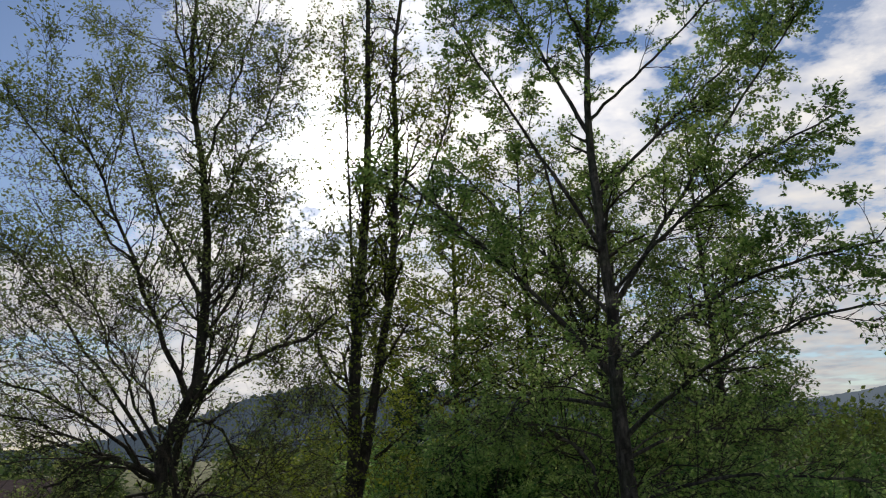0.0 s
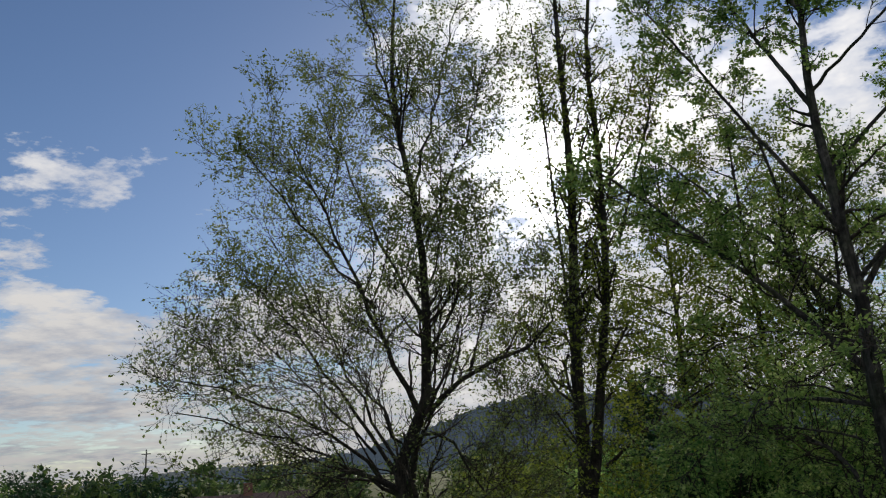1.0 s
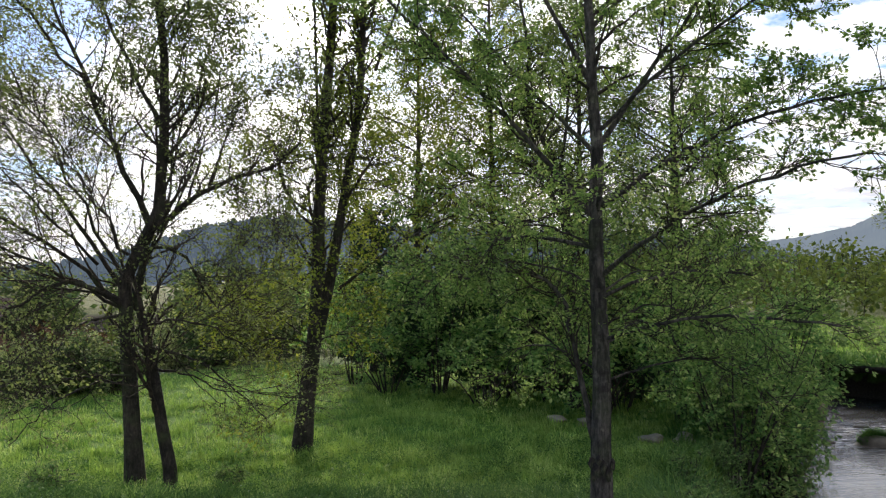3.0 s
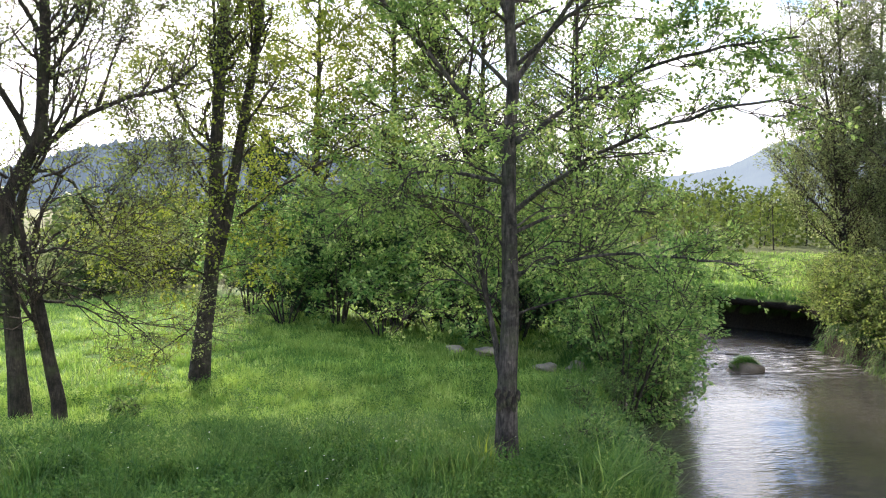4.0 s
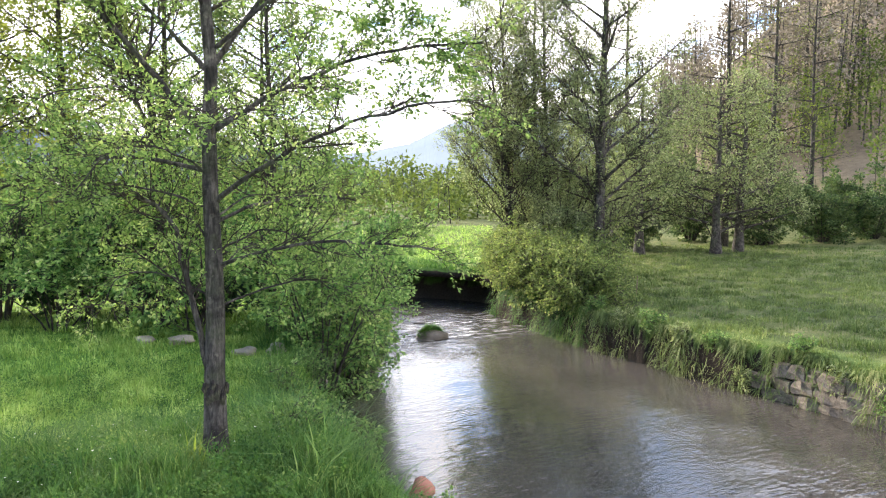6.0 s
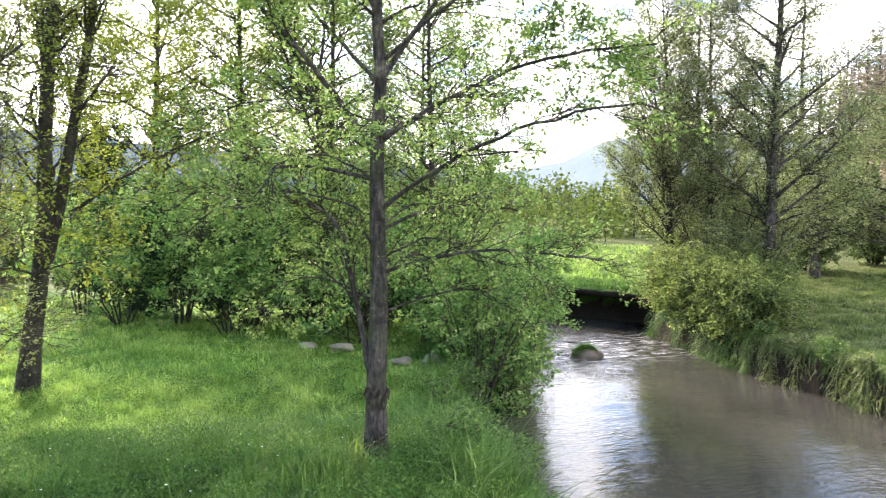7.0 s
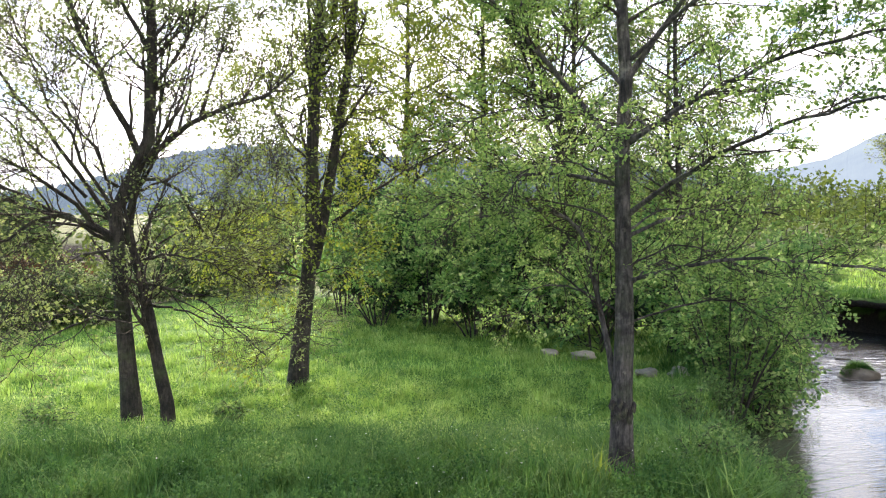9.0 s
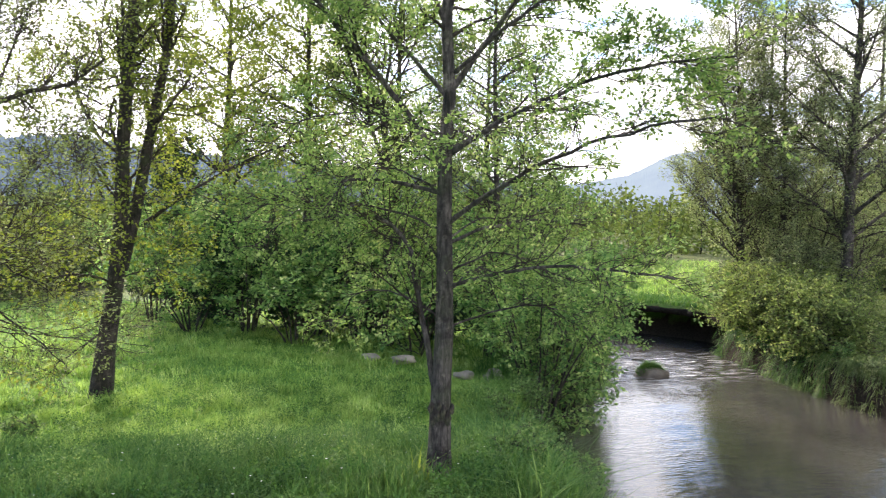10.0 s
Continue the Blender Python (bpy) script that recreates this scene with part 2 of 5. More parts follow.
def water_material():
    m, n = material("river_water")
    pos = n.add("ShaderNodeTexCoord").outputs["Object"]
    mp = n.add("ShaderNodeMapping")
    mp.inputs["Scale"].default_value = (0.55, 1.5, 1)
    mp.inputs["Rotation"].default_value = (0, 0, radians(-18))
    n.wire(pos, mp.inputs[0])
    small, big = n.noise(mp.outputs[0], 8.0, 2, 0.5), n.noise(mp.outputs[0], 1.3, 2)
    sep0 = n.add("ShaderNodeSeparateXYZ")
    n.wire(pos, sep0.inputs[0])
    fast = n.math("MULTIPLY", n.math("SUBTRACT", sep0.outputs[1], 17.0), 0.35, True)
    gust = n.ramp(n.noise(pos, 0.55, 3, 0.6), [(0.40, (0.3, 0.3, 0.3)), (0.62, (1, 1, 1))])
    h = n.math("ADD", n.math("MULTIPLY", small, gust), n.math("MULTIPLY", big, 0.8))
    h = n.math("MULTIPLY", h, n.math("ADD", 1.0, n.math("MULTIPLY", fast, 6.0)))
    p = n.add("ShaderNodeBsdfPrincipled", Roughness=0.015)
    p.inputs["IOR"].default_value = 1.33
    mud = n.ramp(n.noise(pos, 0.5, 4), [(0.35, (0.036, 0.034, 0.029)), (0.65, (0.058, 0.054, 0.047))])
    p.inputs["Specular IOR Level"].default_value = 0.95
    streak = n.add("ShaderNodeMapping")
    streak.inputs["Scale"].default_value = (1.0, 2.6, 1)
    n.wire(pos, streak.inputs[0])
    churn = n.math("MULTIPLY", n.math("MULTIPLY", n.math("SUBTRACT", sep0.outputs[1], 18.8), 0.7, True), n.math("MULTIPLY", n.math("SUBTRACT", 24.5, sep0.outputs[1]), 0.6, True))
    # foam streaks; the white sky reflection on the rapids is painted in too
    foam_glint = n.math("MULTIPLY", n.ramp(n.noise(streak.outputs[0], 1.6, 4, 0.55), [(0.44, (0, 0, 0)), (0.70, (0.55, 0.55, 0.55))]), churn)
    n.wire(n.mix(foam_glint, mud, (0.62, 0.63, 0.64)), p.inputs["Base Color"])
    n.wire(n.math("ADD", n.math("MULTIPLY", foam_glint, 0.6), 0.015), p.inputs["Roughness"])
    n.wire(bump(n, h, 0.27, 0.05), p.inputs["Normal"])
    finish(n, p.outputs[0])
    return m


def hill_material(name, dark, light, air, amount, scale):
    """Wooded hill far away: mottled woods, with the blue haze of the air added as a glow."""
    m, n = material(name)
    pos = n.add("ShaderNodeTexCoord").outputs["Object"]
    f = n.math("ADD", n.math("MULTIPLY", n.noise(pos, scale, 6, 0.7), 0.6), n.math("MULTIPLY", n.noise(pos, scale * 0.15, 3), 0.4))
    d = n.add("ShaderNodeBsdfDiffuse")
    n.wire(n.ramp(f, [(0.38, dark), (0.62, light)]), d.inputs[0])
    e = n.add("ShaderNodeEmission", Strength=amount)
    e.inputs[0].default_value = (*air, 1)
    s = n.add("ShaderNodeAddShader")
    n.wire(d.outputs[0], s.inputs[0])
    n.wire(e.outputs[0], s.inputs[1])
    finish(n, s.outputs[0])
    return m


M_GROUND, M_WATER = ground_material(), water_material()
M_HILL = hill_material("hill_woods_haze", (0.010, 0.018, 0.016), (0.035, 0.05, 0.035), (0.42, 0.56, 0.82), 0.20, 0.05)
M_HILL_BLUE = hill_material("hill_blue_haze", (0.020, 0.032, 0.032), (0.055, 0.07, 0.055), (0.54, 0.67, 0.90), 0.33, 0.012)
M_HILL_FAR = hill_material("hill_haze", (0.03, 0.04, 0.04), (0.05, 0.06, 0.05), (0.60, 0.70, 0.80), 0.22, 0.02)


# ---- mesh tools ----
def mesh_from(name, verts, faces, mat, smooth=False):
    """A mesh from arrays of vertices and of faces with the same number of corners."""
    verts, faces = np.asarray(verts, np.float32), np.asarray(faces, np.int32)
    me = bpy.data.meshes.new(name)
    me.vertices.add(len(verts))
    me.vertices.foreach_set("co", verts.ravel())
    k = faces.shape[1]
    me.loops.add(faces.size)
    me.loops.foreach_set("vertex_index", faces.ravel())
    me.polygons.add(len(faces))
    me.polygons.foreach_set("loop_start", np.arange(len(faces), dtype=np.int32) * k)
    me.polygons.foreach_set("use_smooth", np.full(len(faces), smooth))
    me.materials.append(mat)
    me.update(calc_edges=True)
    return me


def put(name, me, parent=None, label="", at=None):
    ob = new(name, me)
    if parent:
        ob.parent = parent
    if at is not None:
        ob.location = at
    if label:
        tagged(ob, label)
    return ob


def part(name, bm, mat, parent, label=""):
    me = bpy.data.meshes.new(name)
    bm.to_mesh(me)
    bm.free()
    me.materials.append(mat)
    return put(name, me, parent, label)


def unit(v):
    return v / np.maximum(np.linalg.norm(v, axis=-1, keepdims=True), 1e-9)


def tubes(P, R, sides):
    """Tapered tubes round many centre lines P (N, K, 3) with radii R (N, K)."""
    N, K = R.shape
    T = unit(np.gradient(P, axis=1))
    ref = np.where(np.abs(T[..., 2:3]) > 0.9, np.array([1.0, 0, 0]), np.array([0, 0, 1.0]))
    A = unit(np.cross(T, ref))
    B = np.cross(T, A)
    ang = np.arange(sides) * 2 * math.pi / sides
    V = P[:, :, None] + R[:, :, None, None] * (np.cos(ang)[:, None] * A[:, :, None] + np.sin(ang)[:, None] * B[:, :, None])
    idx = np.arange(N * K * sides).reshape(N, K, sides)
    a, b = idx[:, :-1], idx[:, 1:]
    F = np.stack([a, np.roll(a, -1, 2), np.roll(b, -1, 2), b], -1).reshape(-1, 4)
    return V.reshape(-1, 3), F


def smooth_line(pts, K, rng, wob=0.0):
    """K points on a smooth curve through the given ones."""
    p = np.array(pts, float)
    t = np.concatenate([[0], np.cumsum(np.linalg.norm(np.diff(p, axis=0), axis=1))])
    q = np.vstack([2 * p[0] - p[1], p, 2 * p[-1] - p[-2]])
    out = []
    for u in np.linspace(0, t[-1], K):
        i = min(max(np.searchsorted(t, u, side="right") - 1, 0), len(p) - 2)
        f = (u - t[i]) / max(t[i + 1] - t[i], 1e-6)
        a, b, c, d = q[i], q[i + 1], q[i + 2], q[i + 3]
        out.append(0.5 * (2 * b + (c - a) * f + (2 * a - 5 * b + 4 * c - d) * f * f + (3 * b - a - 3 * c + d) * f ** 3))
    out = np.array(out)
    if wob:
        out[1:-1] += rng.normal(0, wob, (K - 2, 3))
    return out


def grow(P, R, n, u0, u1, angle, length, K, rng, up=0.06, wig=0.18, thick=0.55, thin=0.004, even=False, trunk0=0.0, level=1.0):
    """n side shoots on every line of P, between the shares u0 and u1 of its length."""
    N, K0 = R.shape
    src = np.repeat(np.arange(N), n)
    if even:
        size = np.linalg.norm(np.diff(P, axis=1), axis=2).sum(1)
        size[0] *= 0.45
        src = rng.choice(N, N * n, p=size / size.sum())
    M = len(src)
    u = rng.uniform(u0, u1, M)
    if even:
        u = np.where(src == 0, trunk0 + (1 - trunk0) * rng.uniform(0, 1, M), u)
    x = u * (K0 - 1)
    i = np.minimum(x.astype(int), K0 - 2)
    f = (x - i)[:, None]
    pos = P[src, i] * (1 - f) + P[src, i + 1] * f
    t = unit(P[src, i + 1] - P[src, i])
    side = unit(np.cross(t, rng.normal(size=(M, 3))))
    side = unit(side * np.array([1.0, 1.0, level]))
    a = radians(angle) * rng.uniform(0.65, 1.3, M)[:, None]
    d = unit(np.cos(a) * t + np.sin(a) * side)
    lens = length * rng.uniform(0.45, 1.15, M) * (1.15 - 0.65 * u)
    r0 = np.maximum((R[src, i] * (1 - f[:, 0]) + R[src, i + 1] * f[:, 0]) * thick, thin)
    Q = np.empty((M, K, 3))
    Q[:, 0] = pos
    for k in range(1, K):
        d = unit(d + rng.normal(0, wig, (M, 3)) + np.array([0, 0, up]))
        Q[:, k] = Q[:, k - 1] + d * (lens / (K - 1))[:, None]
    return Q, r0[:, None] * np.linspace(1, 0.35, K)[None]


def leaves(P, per, size, rng, u0=0.25, droop=0.3, spread=0.5, flat=0.65):
    """Folded leaf blades set along the lines P, per of them on each."""
    N, K = P.shape[:2]
    src = np.repeat(np.arange(N), per)
    M = len(src)
    x = rng.uniform(u0, 1, M) * (K - 1)
    i = np.minimum(x.astype(int), K - 2)
    f = (x - i)[:, None]
    pos = P[src, i] * (1 - f) + P[src, i + 1] * f
    t = unit(P[src, i + 1] - P[src, i])
    d = unit(t * 0.5 + rng.normal(0, 0.7, (M, 3)) * np.array([1, 1, 0.7]) + np.array([0, 0, -droop]))
    s = unit(np.cross(d, rng.normal(0, flat, (M, 3)) + np.array([0, 0, 1.0])))
    nrm = np.cross(d, s)
    L = (size * rng.uniform(0.55, 1.25, M))[:, None]
    pos = pos + d * L * spread
    V = np.stack([pos, pos + d * L * 0.5 + s * L * 0.34 + nrm * L * 0.10, pos + d * L, pos + d * L * 0.5 - s * L * 0.34 + nrm * L * 0.10], 1)
    return V.reshape(-1, 3), np.arange(M * 4).reshape(M, 4)


def tree(name, label, base, limbs, seed, bark, leaf, twig=M_TWIG, limb_k=14, n1=9, l1=1.3, n2=5, l2=0.6, per=7, size=0.075,
         a1=48, up=0.08, category="tree", group="", wob=0.008, extra=None, u1=0.25, trunk0=0.05, tip=0.3, level=1.0, boughs=0, bough_l=2.0, clear=None, flat=0.65):
    """A tree: trunk and limbs along the given lines, boughs and two orders of shoots, and leaves on the last."""
    rng = np.random.default_rng(seed)
    root = tagged(new(name), label, category, group)
    root.location = base
    lines, radii = [], []
    for j, (r0, r1, pts) in enumerate(limbs):
        line = smooth_line(pts, limb_k, rng, wob if j else wob * 0.5)
        k = np.linspace(0, 1, limb_k)
        rad = r0 + (r1 - r0) * k ** (0.8 if j == 0 else 0.6)
        if j == 0:
            rad = rad * (1 + 0.35 * np.exp(-k * 22))
        V, F = tubes(line[None], rad[None], 12 if r0 > 0.1 else 8)
        put("trunk" if j == 0 else "branch", mesh_from(name + "_wood", V, F, bark, True), root)
        lines.append(line)
        radii.append(rad)
    P, R = np.array(lines), np.array(radii)
    w = []
    if boughs:
        Pb, Rb = grow(P, R, boughs, 0.15, 0.95, 38, bough_l, limb_k, rng, up=0.05, wig=0.11, thick=0.5, thin=0.007, even=True, trunk0=trunk0)
        Rb = np.minimum(Rb, 0.03)
        w.append(tubes(Pb, Rb, 5))
        P, R = np.concatenate([P, Pb]), np.concatenate([R, Rb])
    P1, R1 = grow(P, R, n1, u1, 1.0, a1, l1, 7, rng, up=up, thick=0.4, even=True, trunk0=trunk0, level=level)
    if clear:
        keep = (P1[:, :, 2].mean(1) > clear[0]) | (rng.uniform(0, 1, len(P1)) < clear[1])
        P1, R1 = P1[keep], R1[keep]
    R1 = np.minimum(R1, 0.022)
    P2, R2 = grow(P1, R1, n2, 0.2, 1.0, 42, l2, 5, rng, up=up, thick=0.5, thin=0.0035, level=level)
    w += [tubes(P1, R1, 4), tubes(P2, R2, 3)]
    start = np.cumsum([0] + [len(v) for v, _ in w])
    V, F = np.vstack([v for v, _ in w]), np.vstack([f + start[k] for k, (_, f) in enumerate(w)])
    tagged(put("brush", mesh_from(name + "_brush", V, F, twig, True), root), kind="stuff")
    if per:
        V, F = leaves(P2, per, size, rng, u0=tip, flat=flat)
        if extra:
            high = P2[P2[:, :, 2].mean(1) > extra[0]]
            V2, F2 = leaves(high, extra[1], size, rng)
            V, F = np.vstack([V, V2]), np.vstack([F, F2 + len(V)])
        tagged(put("foliage", mesh_from(name + "_foliage", V, F, leaf), root), kind="stuff")
    return root


def stems(n, height, spread, rng, r0=0.05, lean=(0, 0), start=0.15):
    """Stems that fan out from one foot, for a shrub."""
    out = []
    for j in range(n):
        a = 2 * math.pi * (j + rng.uniform(0, 0.8)) / n
        h = height * rng.uniform(0.65, 1.0)
        s = spread * rng.uniform(0.35, 1.0)
        dx, dy = math.cos(a) * s + lean[0], math.sin(a) * s + lean[1]
        out.append((r0 * rng.uniform(0.6, 1), r0 * 0.2, [(math.cos(a) * start, math.sin(a) * start, -0.15), (dx * 0.45, dy * 0.45, h * 0.45), (dx * 0.85, dy * 0.85, h * 0.8), (dx, dy, h)]))
    return out


def upright(height, r0, rng, limbs, spread, first=0.25, lean=(0, 0), rise=0.55):
    """A trunk with limbs all round it."""
    top = (lean[0], lean[1], height)
    out = [(r0, r0 * 0.15, [(0, 0, -0.2), (lean[0] * 0.2 + rng.normal(0, 0.08), lean[1] * 0.2, height * 0.33), (lean[0] * 0.6, lean[1] * 0.6 + rng.normal(0, 0.08), height * 0.66), top])]
    for j in range(limbs):
        u = first + (0.95 - first) * (j + rng.uniform(0, 0.7)) / limbs
        a = j * 2.4 + rng.uniform(-0.4, 0.4)
        s = spread * (1.15 - 0.8 * u) * rng.uniform(0.7, 1.15)
        z = height * u
        x0, y0 = lean[0] * u, lean[1] * u
        out.append((r0 * 0.42 * (1.1 - 0.7 * u), 0.01, [(x0, y0, z), (x0 + math.cos(a) * s * 0.5, y0 + math.sin(a) * s * 0.5, z + s * rise * 0.45), (x0 + math.cos(a) * s, y0 + math.sin(a) * s, z + s * rise)]))
    return out


# ---- ground and river ----
COURSE = np.array([(9.2, -60, 5.8), (9.2, 0, 5.8), (9.5, 6, 5.6), (10.2, 10, 5.1), (11.1, 14, 4.3), (12.4, 18, 3.3), (13.9, 22, 2.5), (14.6, 25.0, 2.4), (12.0, 28.5, 2.4), (7, 30.5, 2.4), (0, 33, 1.6)])
WATER_Z = -1.3


def river_side(x, y):
    """Distance past the water's edge (negative in the river) and the side: +1 the left bank, -1 the right."""
    best, side = np.full(x.shape, 1e9), np.ones(x.shape)
    for (ax, ay, aw), (bx, by, bw) in zip(COURSE[:-1], COURSE[1:]):
        dx, dy = bx - ax, by - ay
        u = np.clip(((x - ax) * dx + (y - ay) * dy) / (dx * dx + dy * dy), 0, 1)
        d = np.hypot(x - ax - u * dx, y - ay - u * dy) - (aw + u * (bw - aw))
        s = np.sign(dx * (y - ay) - dy * (x - ax))
        closer = d < best
        best, side = np.where(closer, d, best), np.where(closer, s, side)
    return best, side


def step(a, b, v):
    u = np.clip((v - a) / (b - a), 0, 1)
    return u * u * (3 - 2 * u)


def ripple(x, y, seed, scale):
    """Soft lumps in the ground, about -1 to 1."""
    rng = np.random.default_rng(seed)
    out = 0
    for _ in range(7):
        a, k = rng.uniform(0, 6.28), rng.uniform(0.5, 1.6) / scale
        out = out + np.sin(k * (x * math.cos(a) + y * math.sin(a)) * 6.28 + rng.uniform(0, 6.28))
    return out / 4


def ground_height(x, y):
    x, y = np.asarray(x, float), np.asarray(y, float)
    r = np.hypot(x, y)
    az = np.degrees(np.arctan2(x, y))
    left = 0.98 * (1 - step(6.3, 12.5, y + 0.15 * x)) + 0.05 * (1 - step(11, 16, y)) + 0.05 * ripple(x, y, 3, 3.0) * step(2, 5, r)
    right = -0.25 + 0.022 * np.maximum(x - 16, 0) + 0.07 * ripple(x, y, 4, 2.2)
    hill = 40 * step(40, 62, az) * (1 - step(110, 150, az)) * step(48, 150, r)
    d, side = river_side(x, y)
    d = d + np.where(side > 0, 0.22, 0.09) * ripple(x, y, 6, 1.7)
    field = np.where(side > 0, left, right)
    field = field * (1 - step(45, 80, r)) + 0.15 * step(45, 80, r)
    field = field - 4.6 * step(27, 56, r) * (1 - step(-21, -11, az)) * step(-100, -70, az) * (1 - step(70, 110, r))
    bank_l = step(-0.4, 1.3, d)
    cut = step(23.0, 24.3, y)
    bank_r = np.where(cut > 0, np.clip((d + 0.15 - cut) / (0.75 - 0.2 * cut), 0, 1), step(-0.15, 0.3, d))
    bank = np.where(side > 0, bank_l, bank_r)
    return -2.0 + (field + 2.0) * bank + hill


def build_ground():
    az = np.radians(np.concatenate([np.arange(-180, -60, 3.0), np.arange(-60, 75, 0.3), np.arange(75, 180, 3.0)]))
    rad = np.concatenate([[0.5, 1.5, 2.5, 3.3], np.geomspace(4, 60, 230), np.geomspace(62, 4500, 60)])
    A, Rr = np.meshgrid(az, rad)
    X, Y = np.sin(A) * Rr, np.cos(A) * Rr
    Z = ground_height(X, Y)
    n, m = A.shape
    V = np.stack([X, Y, Z], -1).reshape(-1, 3)
    idx = np.arange(n * m).reshape(n, m)
    a, b = idx[:-1], idx[1:]
    F = np.stack([a, b, np.roll(b, -1, 1), np.roll(a, -1, 1)], -1).reshape(-1, 4)
    centre = len(V)
    V = np.vstack([V, [[0, 0, float(ground_height(0.0, 0.01))]]])
    ring = np.stack([np.full(m, centre), idx[0], np.roll(idx[0], -1), np.full(m, centre)], -1)[:, :3]
    me = bpy.data.meshes.new("ground")
    faces = [tuple(f) for f in F.tolist()] + [tuple(f) for f in ring.tolist()]
    me.from_pydata(V.tolist(), [], faces)
    for p in me.polygons:
        p.use_smooth = True
    me.materials.append(M_GROUND)
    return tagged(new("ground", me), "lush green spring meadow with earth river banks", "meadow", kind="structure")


def floor_z(x, y):
    return float(ground_height(np.array([x]), np.array([y]))[0])


build_ground()
xs, ys = np.meshgrid(np.linspace(-14, 34, 25), np.linspace(-40, 42, 42))
V = np.stack([xs, ys, np.full(xs.shape, WATER_Z)], -1).reshape(-1, 3)
idx = np.arange(xs.size).reshape(xs.shape)
F = np.stack([idx[:-1, :-1], idx[:-1, 1:], idx[1:, 1:], idx[1:, :-1]], -1).reshape(-1, 4)
tagged(new("water", mesh_from("water", V, F, M_WATER, True)), "brown river water with silvery sky reflections", "river", kind="structure")


def ridge(name, label, dist, depth, profile, mat, seed, rough):
    """A range of hills: a slope with an uneven wooded crest, as (azimuth, elevation) profile."""
    rng = np.random.default_rng(seed)
    a = np.linspace(profile[0][0], profile[-1][0], 520)
    e = np.interp(a, [p[0] for p in profile], [p[1] for p in profile])
    crest = np.tan(np.radians(e)) * dist + 3.4
    jag = np.convolve(rng.normal(0, 1, 520), np.ones(3) / 3, "same")
    rows = []
    for k in np.linspace(0, 1, 14):
        r = dist + depth * (k - 1)
        z = -3 + (crest + 3) * k ** 0.8 + jag * rough * k + rng.normal(0, rough * 0.5, 520) * k
        rows.append(np.stack([np.sin(np.radians(a)) * r, np.cos(np.radians(a)) * r, z], -1))
    V = np.array(rows)
    idx = np.arange(14 * 520).reshape(14, 520)
    F = np.stack([idx[:-1, :-1], idx[:-1, 1:], idx[1:, 1:], idx[1:, :-1]], -1).reshape(-1, 4)
    tagged(new(name, mesh_from(name, V.reshape(-1, 3), F, mat, False)), label, "hill", kind="structure")


ridge("backdrop_hill", "wooded hill range in the distance with a blue haze glow put in", 900, 350, [(-40, 0.3), (-30, 0.8), (-24, 1.4), (-20, 2.2), (-16, 3.6), (-12, 4.4), (-9, 4.5), (0, 3.8), (12, 3.2), (20, 2.6), (25, 1.6), (32, 0.2)], M_HILL, 5, 2.2)
ridge("backdrop_blue", "wooded hill behind the river bend with a pale blue haze glow put in", 1500, 420, [(17, 0.4), (23, 2.0), (27, 2.4), (30, 3.0), (33, 4.5), (38, 5.2), (45, 4.8), (60, 4.0), (75, 2)], M_HILL_BLUE, 7, 0.7)
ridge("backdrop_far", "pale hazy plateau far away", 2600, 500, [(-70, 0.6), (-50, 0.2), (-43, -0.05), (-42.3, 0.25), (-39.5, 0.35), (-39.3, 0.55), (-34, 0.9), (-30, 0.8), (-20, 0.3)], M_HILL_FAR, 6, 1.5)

def limb(kind, r0, r1, foot, heading, reach, climb, bow=0.0):
    """One limb of a tree: from its foot outward along a heading, with a rise and a bend up or down."""
    dx, dy = math.sin(radians(heading)), math.cos(radians(heading))
    pts = []
    for u in (0.0, 0.25, 0.5, 0.75, 1.0):
        pts.append((foot[0] + dx * reach * u, foot[1] + dy * reach * u, foot[2] + climb * u + 4 * bow * u * (1 - u)))
    kind.append((r0, r1, pts))


MAIN_BASE = (1.78, 6.98, 0.0)
MAIN_LIMBS = []
MAIN_LIMBS.append((0.112, 0.012, [(0.00, 0.00, -0.20), (0.00, 0.00, 1.74), (0.02, -0.01, 2.75), (-0.02, 0.00, 3.73), (0.02, -0.01, 4.43), (-0.01, 0.00, 5.03), (-0.02, 0.00, 5.72), (-0.05, 0.01, 6.37), (0.02, -0.01, 7.24), (0.16, -0.05, 8.74)]))
limb(MAIN_LIMBS, 0.037, 0.010, (-0.04, 0.01, 3.88), -98, 1.99, 2.01, 0.09)
limb(MAIN_LIMBS, 0.024, 0.008, (-0.01, 0.00, 4.46), -62, 1.53, 1.76, -0.04)
limb(MAIN_LIMBS, 0.029, 0.008, (-0.02, 0.00, 5.09), -110, 1.43, 2.19, 0.00)
limb(MAIN_LIMBS, 0.029, 0.008, (-0.05, 0.01, 6.28), -50, 1.20, 2.70, -0.02)
limb(MAIN_LIMBS, 0.019, 0.006, (0.02, -0.01, 7.17), -130, 0.50, 0.79, -0.02)
limb(MAIN_LIMBS, 0.031, 0.008, (0.04, -0.01, 3.96), 143, 2.47, 0.61, 0.20)
limb(MAIN_LIMBS, 0.029, 0.008, (0.02, -0.01, 3.32), 150, 2.51, 0.79, 0.20)
limb(MAIN_LIMBS, 0.031, 0.008, (0.03, -0.01, 4.51), 100, 1.95, 2.67, 0.04)
limb(MAIN_LIMBS, 0.023, 0.008, (0.02, -0.01, 4.64), 134, 2.19, 1.08, 0.17)
limb(MAIN_LIMBS, 0.023, 0.008, (-0.03, 0.00, 5.60), 86, 2.08, 1.95, 0.01)
